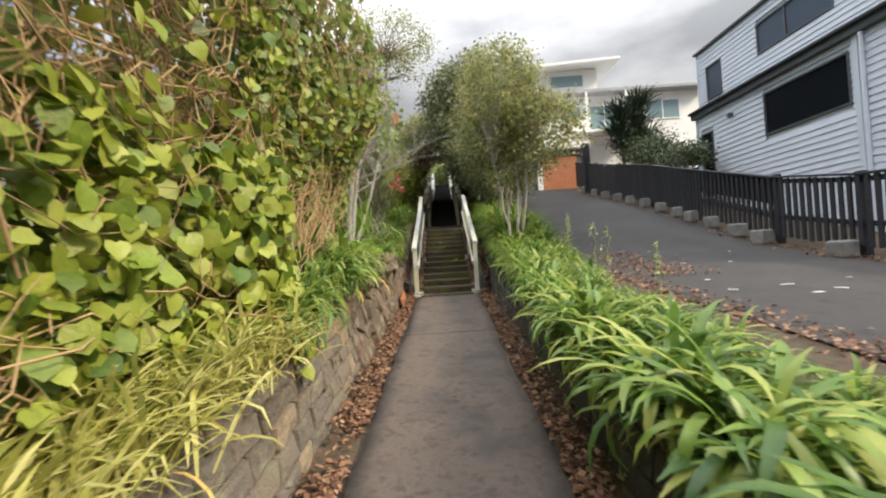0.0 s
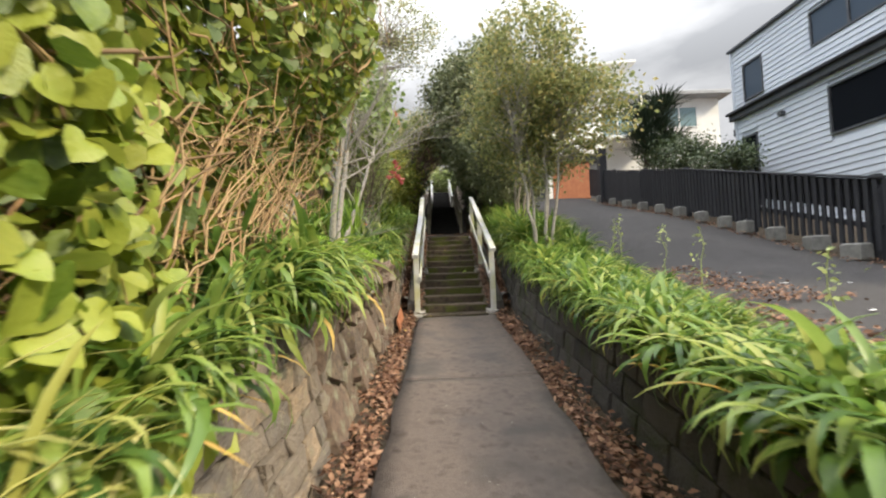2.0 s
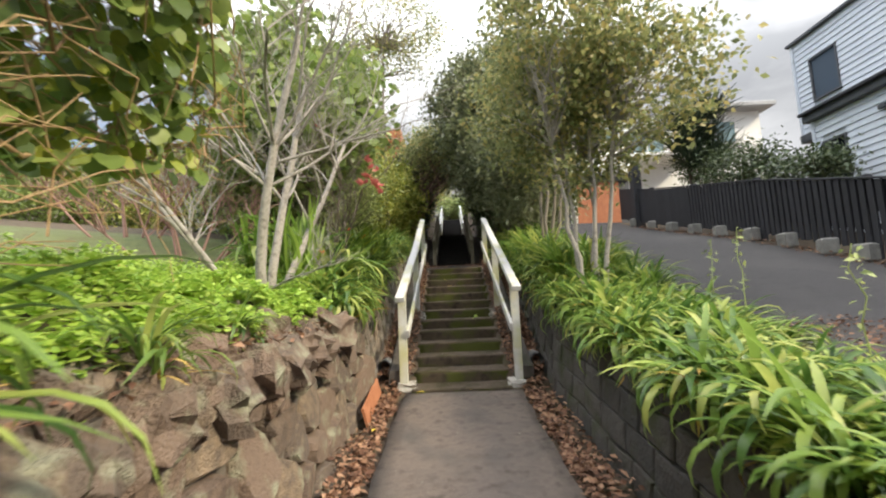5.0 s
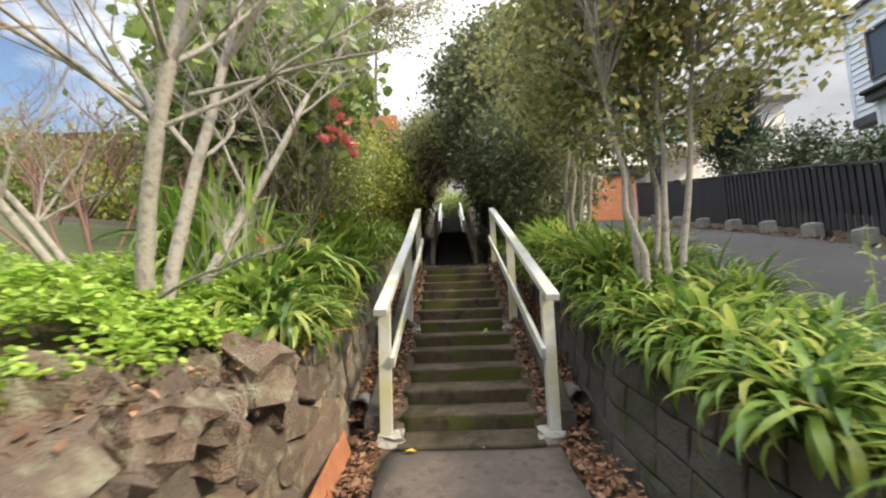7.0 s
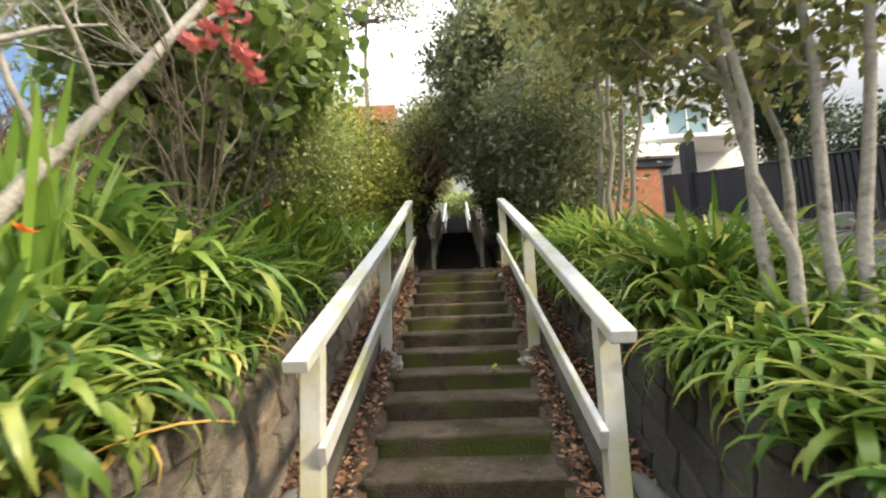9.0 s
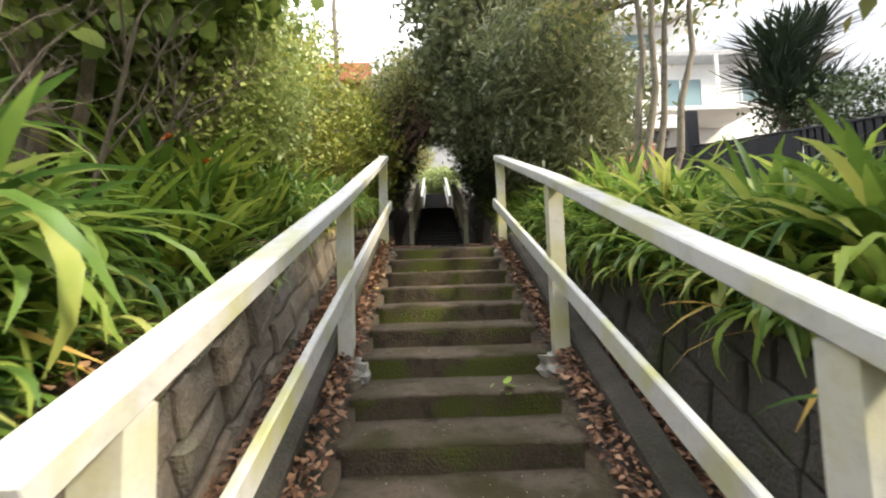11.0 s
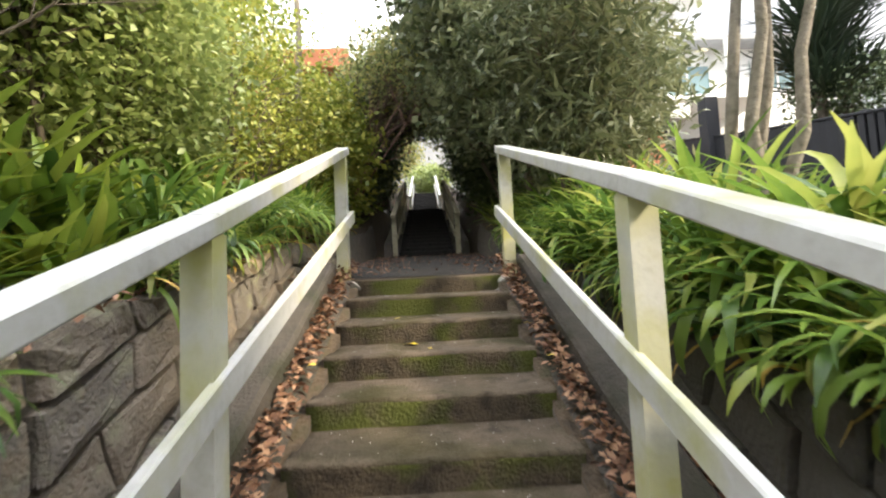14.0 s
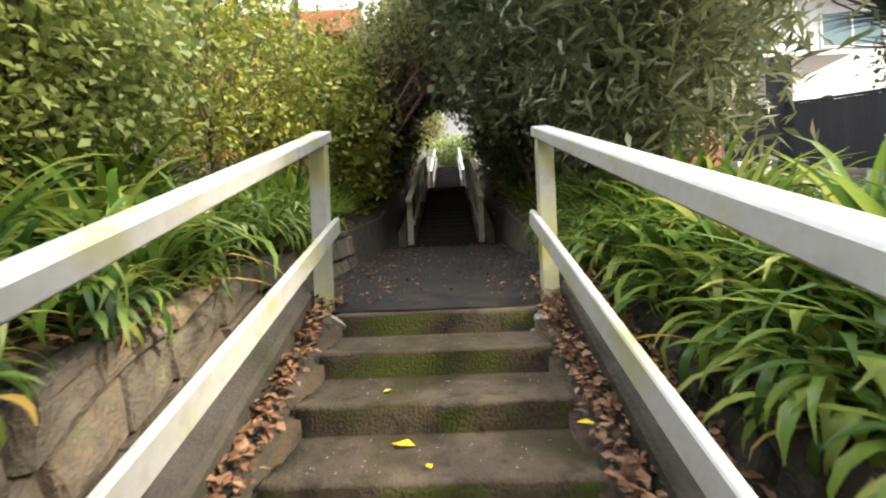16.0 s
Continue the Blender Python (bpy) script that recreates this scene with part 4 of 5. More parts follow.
def rubble(wall, side, mat, y0, y1, top, face=0.985, lean=0.10, joint=0.008):
    """Odd-shaped field stones, each filling the cell round its own random centre."""
    r = random.Random(5)
    sites = []
    for k in range(9):
        y = y0 + r.uniform(0, 0.2)
        while y < y1:
            wide = 0.34
            tall = 0.22
            loose = 0.36
            sites.append((y + r.uniform(-loose, loose) * wide, -0.03 + (k + 0.5) * tall + r.uniform(-loose, loose) * tall))
            y += wide * r.uniform(0.7, 1.35) * (1.7 if r.random() < 0.12 else 1)
    count = 0
    for sy, sz in sites:
        high = top(sy) - lift(MIDDLE, sy)
        if sz > high - 0.02 or count >= 300:
            continue
        poly = [(sy - 0.34, -0.05), (sy + 0.34, -0.05), (sy + 0.34, high), (sy - 0.34, high)]
        for oy, oz in sites:
            dy, dz = oy - sy, oz - sz
            if (dy or dz) and abs(dy) < 0.75 and abs(dz) < 0.6:
                length = math.hypot(dy, dz)
                poly = clipped(poly, dy / length, dz / length, (dy * (sy + oy) + dz * (sz + oz)) / 2 / length - joint)
        if len(poly) < 3:
            continue
        # cut corners, with a little wander
        ring = []
        for (py, pz), (cy, cz), (ny, nz) in zip(poly[-1:] + poly[:-1], poly, poly[1:] + poly[:1]):
            f = r.uniform(0.12, 0.28)
            ring += [(cy + (py - cy) * f, cz + (pz - cz) * f), (cy + (ny - cy) * f, cz + (nz - cz) * f)]
        my, mz = sum(q[0] for q in ring) / len(ring), sum(q[1] for q in ring) / len(ring)
        n = len(ring)
        if max(abs(q[0] - my) for q in ring) < 0.04 or max(abs(q[1] - mz) for q in ring) < 0.03:
            continue
        out, ty, tz = r.uniform(0.015, 0.075), r.uniform(-0.22, 0.22), r.uniform(-0.22, 0.22)
        v = []
        for inset, depth in ((1.0, 0.06), (1.0, 0.002), (0.86, -out)):
            for py, pz in ring:
                qy, qz = my + (py - my) * inset, mz + (pz - mz) * inset
                lump = (r.uniform(-0.007, 0.007) + ty * (qy - my) + tz * (qz - mz)) if inset < 1 else 0
                v.append((side * (face + 0.05 + lean * qz / max(0.3, high) + depth + lump), qy, qz + lift(MIDDLE, qy)))
        v.append((side * (face + 0.05 + lean * mz / max(0.3, high) - out - r.uniform(0, 0.012)), my, mz + lift(MIDDLE, my)))
        q = [(n * s + i, n * s + (i + 1) % n, n * s + n + (i + 1) % n, n * s + n + i) for s in range(2) for i in range(n)]
        q += [(2 * n + i, 2 * n + (i + 1) % n, 2 * n + (i + 2) % n, 3 * n) for i in range(0, n, 2)]
        one("stone", (v, q), mat, wall, smooth=False)
        count += 1


# ---- plants ----
def clump_kinds(name, label, category, group, count, blades, length, width, mat, dry, single=None, **how):
    kinds = []
    for i in range(count):
        ob = thing(name, (0, 0, -50), label, category, group)
        p = Pile()
        p.add(*straps_vq(blades, length, width, **how))
        part("leaves", p.mesh("leaves", mat), ob)["kind"] = "stuff"
        for _ in range(7 if single else 0):
            part("leaf", mesh_of("leaf", *straps_vq(1, length * 1.05, width * 1.1, **how), single), ob)
        if dry:
            p = Pile()
            p.add(*straps_vq(dry, length * 0.8, width * 0.7, arch=1.6, lean=1.0))
            part("withered_leaves", p.mesh("withered_leaves", M_STRAW), ob, "straw-yellow withered leaves")["kind"] = "stuff"
        kinds.append(ob)
    return kinds


def plant_out(kinds, spots, size=(0.85, 1.2)):
    """Copies of the kinds at the spots; the first copies are the kinds themselves."""
    for i, (x, y, s) in enumerate(spots):
        k = kinds[i % len(kinds)]
        if i >= len(kinds):
            k = copy_thing(k, Matrix.Identity(4))
        k.location = (x, y, ground(math.copysign(max(abs(x), 1.24), x), y) - 0.02)
        k.rotation_euler = (rng.normal(0, 0.06), rng.normal(0, 0.06), rng.uniform(0, 6.28))
        f = s * rng.uniform(*size)
        k.scale = (f, f, f * rng.uniform(0.9, 1.1))


# agapanthus bank between path and driveway
agap = clump_kinds("agapanthus", "clump of arching bright green strap leaves on the bank", "plant", "agapanthus on the bank", 7, 92, 0.62, 0.045, M_STRAP, 3, M_STRAP_ONE, arch=2.3, lean=0.36, seg=8)
spots = []
for y in np.arange(-1.6, 16.6, 0.36):
    for x, s in ((1.48, 1.0), (1.82, 0.98), (2.2, 0.82)):
        if x > 2 and 1.0 < y < 6.6:
            continue
        grow = float(np.interp(y, [0, 5.5, 8, 10.5, 16], [0.54, 0.56, 0.8, 1.12, 1.1]))
        spots.append((x + rng.normal(0, 0.07), y + rng.normal(0, 0.1), s * grow))
plant_out(agap, [s for s in spots if s[1] < 9.8])
tall = clump_kinds("agapanthus", "tall clump of broad green strap leaves above the steps", "plant", "agapanthus on the bank", 5, 84, 1.02, 0.046, M_STRAP, 2, M_STRAP_ONE, arch=1.9, lean=0.22, seg=8)
plant_out(tall, [(x + 0.06, y, 0.68 * s) for x, y, s in spots if y >= 9.8])
trail = clump_kinds("agapanthus", "clump of green strap leaves trailing over a wall", "plant", "agapanthus on the bank", 5, 96, 0.66, 0.044, M_STRAP, 4, M_STRAP_ONE, arch=2.6, lean=0.5, seg=9)
spots = []
for y in np.arange(-1.6, 16.6, 0.3):
    grow = float(np.interp(y, [0, 3, 5.5, 7.5, 9.4, 10.5, 16], [0.94, 0.95, 0.74, 0.74, 0.84, 0.9, 0.85]))
    spots.append((float(np.interp(y, [3, 6, 10.5], [1.12, 1.24, 1.3])) + rng.normal(0, 0.04), y + rng.normal(0, 0.07), grow))
plant_out(trail, spots + [(-1.06, 3.2, 0.7), (-1.06, 3.7, 0.7), (-1.08, 4.6, 0.8), (-1.08, 5.0, 0.85), (-1.22, 11.6, 0.7), (-1.22, 13.2, 0.65), (-1.24, 9.2, 0.85), (-1.26, 9.5, 0.85), (-1.26, 9.85, 0.82), (-1.3, 10.2, 0.8), (-1.3, 10.6, 0.72), (-1.45, 9.6, 1.1), (-1.48, 10.0, 1.1), (-1.3, 11.2, 0.6), (-1.24, 12.6, 0.6), (-1.24, 13.9, 0.55), (-1.24, 15.0, 0.55)])
# agapanthus on the stone wall
agap2 = clump_kinds("agapanthus", "lush clump of green strap leaves hanging over the stone wall", "plant", "agapanthus on the stone wall", 4, 92, 1.05, 0.052, M_STRAP, 3, M_STRAP_ONE, arch=2.5, lean=0.4, seg=9)
plant_out(agap2, [(-1.14, 3.5, 0.5), (-1.14, 3.95, 0.45), (-1.14, 4.4, 0.56), (-1.4, 4.6, 0.66), (-1.14, 4.8, 0.62), (-1.2, 5.05, 0.7), (-1.16, 5.35, 0.66), (-1.5, 5.4, 0.6), (-1.16, 6.35, 0.36), (-1.3, 7.2, 0.34),
                  (-1.48, 9.35, 0.6), (-1.52, 9.72, 0.72), (-1.58, 10.1, 0.76), (-1.5, 10.45, 0.7), (-1.6, 10.3, 0.8), (-1.75, 10.6, 0.95), (-1.6, 10.8, 0.8), (-2.1, 10.2, 1.0), (-1.75, 11.0, 0.8),
                  (-1.4, 12.9, 0.75), (-1.3, 13.5, 0.7), (-1.32, 14.1, 0.65), (-1.3, 14.8, 0.6), (-1.3, 15.5, 0.6), (-2.3, 10.8, 0.9)])
# clivia in the shade
cliv = clump_kinds("clivia", "dark green clivia clump with some yellowing leaves", "plant", "clivia in the shade", 5, 84, 0.6, 0.042, M_STRAP_DARK, 2, M_STRAP_DARK_ONE, arch=0.7, lean=0.75)
plant_out(cliv, [(-1.38, 11.5, 0.9), (-1.8, 11.5, 1.0), (-1.5, 11.9, 1.0), (-1.9, 12.1, 1.1), (-1.4, 12.4, 0.95), (-1.8, 12.7, 1.1), (-2.1, 13.2, 1.1), (-1.9, 13.9, 1.1), (-1.7, 14.6, 1.0), (-2.2, 14.7, 1.1), (-1.5, 15.1, 0.85),
                 (-1.9, 15.5, 1.0), (-1.5, 15.8, 0.9), (-1.7, 16.4, 1.0), (-1.45, 17.0, 0.9), (-1.9, 17.2, 1.0), (-1.5, 17.8, 0.95), (-1.7, 18.6, 1.0),
                 (1.5, 16.9, 0.9), (1.9, 17.2, 1.0), (1.45, 17.6, 0.9), (1.7, 18.3, 1.0), (1.5, 19.0, 1.0)])
# variegated grass under the hedge
liri = clump_kinds("liriope", "tuft of yellow variegated grass spilling over the wall", "plant", "grass under the hedge", 5, 95, 0.46, 0.017, M_LIRIOPE, 4, arch=1.5, lean=0.55, base=0.09, seg=6)
spots = [(x + rng.normal(0, 0.05), y + rng.normal(0, 0.06), 1.0) for y in np.arange(-1.3, 3.1, 0.25) for x in (-1.12, -1.34, -1.6)]
plant_out(liri, spots)
# sword leaves behind the bare tree
swords = clump_kinds("iris", "upright fan of bright green sword leaves", "plant", "sword-leaved plants", 2, 26, 1.15, 0.045, M_SWORD, 0, M_SWORD_ONE, arch=0.25, lean=0.18)
plant_out(swords, [(-1.7, 9.78, 0.95), (-1.82, 9.55, 0.85), (-2.1, 9.95, 0.9), (-2.5, 10.0, 0.8)])

# round-leaved groundcover on the wall top
p = Pile()
n = 46000
x = -1.13 - rng.gamma(1.8, 0.42, n)
y = rng.uniform(5.9, 9.9, n)
keep = (x > -3.6) & (rng.uniform(0, 1, n) < np.array([0.7 + 0.9 * noise.noise((a * 1.7, b * 1.7, 4)) for a, b in zip(x, y)]))
x, y = x[keep], y[keep]
z = np.array([ground(a, b) + 0.07 + 0.3 * abs(noise.noise((a * 2.2, b * 2.2, 9))) for a, b in zip(x, y)]) + rng.uniform(-0.02, 0.08, len(x))
p.add(*leaves_vq(np.stack([x, y, z], 1), 0.033, ROUND, 0.45, 0.8))
tagged(new("groundcover", p.mesh("groundcover", M_GROUNDCOVER)), "bright green round-leaved groundcover over the rocks", "groundcover", kind="stuff")
p = Pile()
n = 500
at = np.stack([rng.normal(-1.12, 0.12, n), rng.normal(11.05, 0.14, n), np.zeros(n)], 1)
at[:, 2] = [ground(min(a, -1.13), b) - 0.02 for a, b in at[:, :2]] + rng.uniform(-0.25, 0.08, n)
p.add(*leaves_vq(at, 0.06, ROUND, 0.6, 0.7))
tagged(new("groundcover", p.mesh("groundcover", M_GROUNDCOVER)), "patch of light green round leaves in the wall", "groundcover", kind="stuff")

# hedge of climber leaves over dry stems
hedge = thing("hedge", (-1.8, 2, 0.3), "tall overgrown climber hedge of yellow-green leaves and dry stems", "hedge")
hedge.matrix_basis = Matrix.Identity(4)


def hedge_face(y, z):
    """How far the hedge reaches towards the path."""
    return -1.36 + 0.16 * noise.noise((y * 0.9, z * 0.9, 2)) + 0.10 * min(z - 0.8, 2.0) * 0.5 - 0.07 * max(0, y - 3.6) + 0.22 * max(0.0, 1 - abs(y - 3.3) / 1.1) * (z < 1.7) + 0.75 * max(0.0, 1 - abs(y - 5.9) / 1.7) * min(1.0, max(0.0, (z - 1.9) / 0.8))


def hedge_spot(deep):
    while True:
        y, z = rng.uniform(-2.6, 7.3), rng.uniform(0.1, 4.9)
        low = float(np.interp(y, [2.0, 2.6, 4.1, 4.8, 6.9], [0.5, 0.15, 0.2, 1.3, 1.8]))
        if z < low + 0.12 * noise.noise((y * 3, 0, 0)) or z > np.interp(y, [-3, 4, 6.9], [4.9, 4.6, 3.6]):
            continue
        if y > 4.8 and rng.uniform() < 0.4:
            continue
        return np.array([hedge_face(y, z) - deep * abs(rng.normal(0, 1)), y, z])


def facing(n, to=(0.8, -0.35, 0.5), spread=0.45):
    z = np.asarray(to) + rng.normal(0, spread, (n, 3))
    z /= np.linalg.norm(z, axis=1)[:, None]
    y = rng.normal(0, 0.45, (n, 3)) + np.array([0, 0, -1.0])
    y -= z * (y * z).sum(1)[:, None]
    y /= np.linalg.norm(y, axis=1)[:, None]
    return np.cross(y, z), y, z


p = Pile()
for i in range(3900):
    a = hedge_spot(0.24)
    if a[1] < 2.4 and a[2] < 1.3 and rng.uniform() < 0.45:
        continue
    d = rng.normal(0, 1, 3) * np.array([0.35, 0.9, 0.6]) + np.array([0.05, 0.25, 0.12])
    b = a + d / np.linalg.norm(d) * rng.uniform(0.35, 1.1)
    b[0] = min(b[0], hedge_face(b[1], b[2]) + 0.08)
    c = limb(a, b, rng.normal(0, 0.09), 6, 0.06)
    r = rng.uniform(0.003, 0.008) if i % 14 else rng.uniform(0.008, 0.014)
    p.add(*tube_vq(c, np.linspace(r, r * 0.6, 6), 4))
for i in range(150):
    s = rng.uniform(0, 1)
    a = np.array([-1.2 - 0.5 * rng.uniform(), 3.7 + 1.5 * s, 0.6 + 0.6 * rng.uniform()])
    b = a + np.array([-0.25 + 0.35 * rng.uniform(), 0.6 + 0.9 * rng.uniform(), 0.35 + 0.9 * rng.uniform()])
    p.add(*tube_vq(limb(a, b, 0.12, 8, 0.03), np.linspace(0.006, 0.002, 8), 5))
part("stem_tangle", p.mesh("stem_tangle", M_STEM), hedge, "tangle of dry tan stems")["kind"] = "stuff"
p = Pile()
at = np.array([hedge_spot(0.30) for _ in range(5200)])
at = at[(at[:, 2] < 1.75) | (rng.uniform(0, 1, len(at)) < 0.5)]
more = np.stack([np.zeros(1500), rng.uniform(1.6, 4.2, 1500), rng.uniform(0.1, 1.7, 1500)], 1)
more[:, 0] = [hedge_face(b, c) - 0.15 * abs(rng.normal()) + 0.07 for _, b, c in more]
at = np.concatenate([at, more])
at = at[(at[:, 1] < 3.4) | (rng.uniform(0, 1, len(at)) < 0.95)]
p.add(*leaves_vq(at, np.interp(at[:, 1], [1.0, 2.4, 4.6], [0.108, 0.09, 0.078]), HEART, frames=facing(len(at), spread=0.85)))
up = np.array([hedge_spot(0.35) for _ in range(16000)])
up = up[(up[:, 1] > 3.6) & (up[:, 2] > 1.2)][:6800]
q2 = Pile()
q2.add(*leaves_vq(up, 0.095, HEART, frames=facing(len(up), spread=0.7)))
mid = np.array([hedge_spot(0.10) for _ in range(15000)])
mid = mid[(mid[:, 1] > 3.3) & (mid[:, 2] < 3.0)][:3600]
p.add(*leaves_vq(mid, rng.uniform(0.04, 0.085, len(mid)), HEART, frames=facing(len(mid), spread=0.8)))
part("upper_leaves", q2.mesh("upper_leaves", M_TREE_BROAD), hedge, "shaded green upper leaves")["kind"] = "stuff"
part("leaves", p.mesh("leaves", M_CLIMBER), hedge)["kind"] = "stuff"
p = Pile()
at = np.array([hedge_spot(0.2) for _ in range(8000)]) - np.array([0.75, 0, 0])
p.add(*leaves_vq(at, 0.12, HEART, frames=facing(len(at), spread=0.9)))
part("inner_leaves", p.mesh("inner_leaves", M_TREE_BROAD), hedge, "shaded inner leaves")["kind"] = "stuff"
for i in range(6):
    y = -2.2 + i * 1.35
    stem = limb((-2.1, y, ground(-2.1, y) - 0.1), (-1.95, y + 0.3, 4.0), 0, 8, 0.03)
    part("trunk", mesh_of("trunk", *tube_vq(stem, np.linspace(0.045, 0.015, 8), 6), M_BARK), hedge)
leaf_kinds = []
for i in range(8):
    leaf_kinds.append(mesh_of("leaf", *heart_leaf(i), M_CLIMBER_PART))
for i in range(290):
    a = hedge_spot(0.02)
    while a[1] > 4.0 or a[1] < (1.9 if i % 2 else -0.6) or a[2] > (1.6 if i % 2 else 2.7):
        a = hedge_spot(0.02)
    fx, fy, fz = facing(1, spread=0.6)
    s = rng.uniform(0.065, 0.12)
    ob = new("leaf", leaf_kinds[i % 8])
    ob.parent = hedge
    m = Matrix((fx[0], fy[0], fz[0])).transposed().to_4x4()
    ob.matrix_basis = Matrix.Translation(a + np.array([0.06 + (0.06 * max(0.0, 1.4 - a[2]) if a[1] > 1.8 else 0), 0, 0])) @ m @ Matrix.Scale(s, 4)

# trees and shrubs
tree("tree", "slender pale-trunked tree with small olive leaves turning yellow", (1.6, 10.0, 0.85), [(0.08, 0.02, 2.3), (-0.20, -0.06, 2.0), (0.20, -0.06, 2.2), (-0.08, 0.18, 2.4), (0.16, 0.3, 2.0)],
     [((1.5, 10.2, 4.5), (0.95, 1.0, 1.35)), ((2.35, 9.9, 3.6), (0.85, 0.8, 0.8)), ((1.1, 10.8, 3.8), (0.75, 0.8, 1.2)), ((1.7, 10.2, 2.95), (1.0, 0.8, 0.5))], 230, 84, 0.085, OVAL, M_TREE_OLIVE, M_BARK_PALE, spread=0.17, radius=0.036)
tree("tree", "forked brown-trunked tree rising from the strap leaves", (1.65, 12.9, 1.6), [(0.02, -0.03, 2.6), (0.22, 0.02, 2.4), (0.08, -0.12, 2.7), (0.32, -0.05, 2.5)],
     [((1.9, 13.2, 5.0), (1.2, 1.3, 1.1)), ((2.6, 13.0, 4.6), (0.8, 1.0, 0.8))], 90, 80, 0.09, OVAL, M_TREE_OLIVE, M_BARK_GREY, spread=0.2, radius=0.04)
tree("tree", "dense dark evergreen tree arching over the stairs", (1.9, 17.2, 2.3), [(0.1, 0.1, 3.0), (-0.3, 0.1, 2.8), (0.3, 0.3, 3.0), (-0.2, 0.5, 3.2)],
     [((1.5, 17.8, 6.3), (1.7, 2.2, 2.6)), ((0.7, 18.8, 7.4), (1.3, 1.5, 1.4)), ((2.4, 17.5, 4.4), (1.2, 2.0, 1.6))], 330, 120, 0.15, OVAL, M_TREE_GREY, M_BARK, spread=0.25, radius=0.07)
tree("shrub", "willowy shrub with narrow dark leaves and many stems", (1.75, 15.4, 2.0), [(0.06 * i - 0.2, 0.1 * (i % 3) - 0.1, 2.0 + 0.1 * i) for i in range(8)],
     [((1.6, 15.6, 4.4), (0.9, 1.2, 1.3)), ((1.9, 15.0, 3.4), (0.6, 0.8, 0.7))], 120, 100, 0.17, NARROW, M_TREE_GREY, M_BARK, "shrub", spread=0.22, radius=0.03)
tree("tree", "large-leaved hibiscus tree with a few red flowers", (-2.7, 12.2, 1.9), [(0.1, 0.1, 2.0), (-0.2, 0.0, 2.2), (0.2, -0.3, 1.8)],
     [((-2.9, 12.6, 4.8), (1.15, 1.5, 1.7)), ((-2.4, 11.4, 3.8), (0.8, 0.9, 0.8)), ((-1.85, 13.0, 4.9), (0.6, 0.8, 1.0))], 150, 80, 0.12, HEART, M_TREE_BROAD, M_BARK, spread=0.27, radius=0.06)
tree("shrub", "leafy green shrub beside the steps", (-2.6, 13.9, 2.2), [(0.1, 0.1, 1.2), (-0.2, 0.0, 1.3), (0.1, -0.3, 1.1)],
     [((-2.5, 14.0, 3.6), (0.8, 1.1, 1.0))], 100, 150, 0.075, OVAL, M_SHRUB, M_BARK, "shrub", spread=0.22, radius=0.03)
tree("shrub", "yellow-green shrub in soft sun beside the steps", (-2.5, 16.6, 2.5), [(0.1, 0.1, 1.5), (-0.2, 0.2, 1.7), (0.1, -0.4, 1.4), (0.0, 0.5, 1.4)],
     [((-2.4, 16.4, 4.3), (1.0, 1.5, 1.3)), ((-2.2, 17.6, 3.8), (0.8, 0.8, 0.9))], 130, 100, 0.075, OVAL, M_TREE_YELLOW, M_BARK, "shrub", spread=0.22, radius=0.035)
for x, y, z, r, m, lab in ((-2.1, 19.3, 4.3, (0.9, 1.3, 1.5), M_TREE_YELLOW, "light broad-leaved shrub at the edge of the shade"), (-2.0, 21.8, 5.0, (1.0, 1.5, 1.7), M_TREE_DARK, "dark evergreen beside the upper steps"),
                        (-1.9, 24.6, 6.0, (1.0, 1.7, 1.8), M_TREE_DARK, "dark evergreen beside the upper steps"), (1.95, 20.6, 4.7, (0.9, 1.4, 1.7), M_TREE_DARK, "dark evergreen beside the upper steps"),
                        (2.0, 23.6, 5.6, (1.0, 1.7, 1.8), M_TREE_DARK, "dark evergreen beside the upper steps"), (-2.2, 28.0, 6.8, (1.2, 1.8, 2.0), M_TREE_YELLOW, "green shrub beside the far steps"), (2.3, 28.0, 6.8, (1.3, 2.0, 2.0), M_TREE_DARK, "dark evergreen beside the far steps")):
    tree("shrub", lab, (x, y, ground(x, y)), [(0.1, 0.1, z - ground(x, y)), (-0.15, -0.2, z - ground(x, y)), (0.1, 0.4, z - ground(x, y) - 0.3)], [((x, y, z), r)], 130, 110, 0.14, OVAL, m, M_BARK, "shrub", spread=0.24, radius=0.04, group="shrubs of the shaded stairs")
for y, z, side in ((20.4, 6.3, -1), (21.3, 6.7, 1), (22.4, 6.9, -1), (23.5, 7.2, 1), (24.6, 7.5, -1), (25.8, 7.9, 1)):
    x = side * 2.1
    tree("tree", "overhanging evergreen that roofs the upper steps", (x, y, ground(x, y)), [(-side * 0.2, 0.1, z - ground(x, y) - 0.6), (-side * 0.5, 0.2, z - ground(x, y) - 0.3)], [((0.0, y, z), (1.9, 1.6, 0.8))], 120, 60 if y < 22 else 110, 0.11, OVAL, M_TREE_OLIVE, M_BARK, spread=0.33, radius=0.06, group="trees that roof the stairs")
tree("tree", "tall thin tree with a sparse olive crown", (-1.97, 17.6, 2.6), [(0.03, 0.0, 6.4)], [((-1.7, 17.6, 9.6), (1.9, 1.4, 1.3)), ((-0.9, 17.8, 8.7), (0.9, 0.8, 0.6)), ((-3.0, 17.5, 8.5), (1.2, 1.0, 0.8))], 120, 60, 0.09, OVAL, M_TREE_OLIVE, M_BARK_GREY, spread=0.26, radius=0.07)
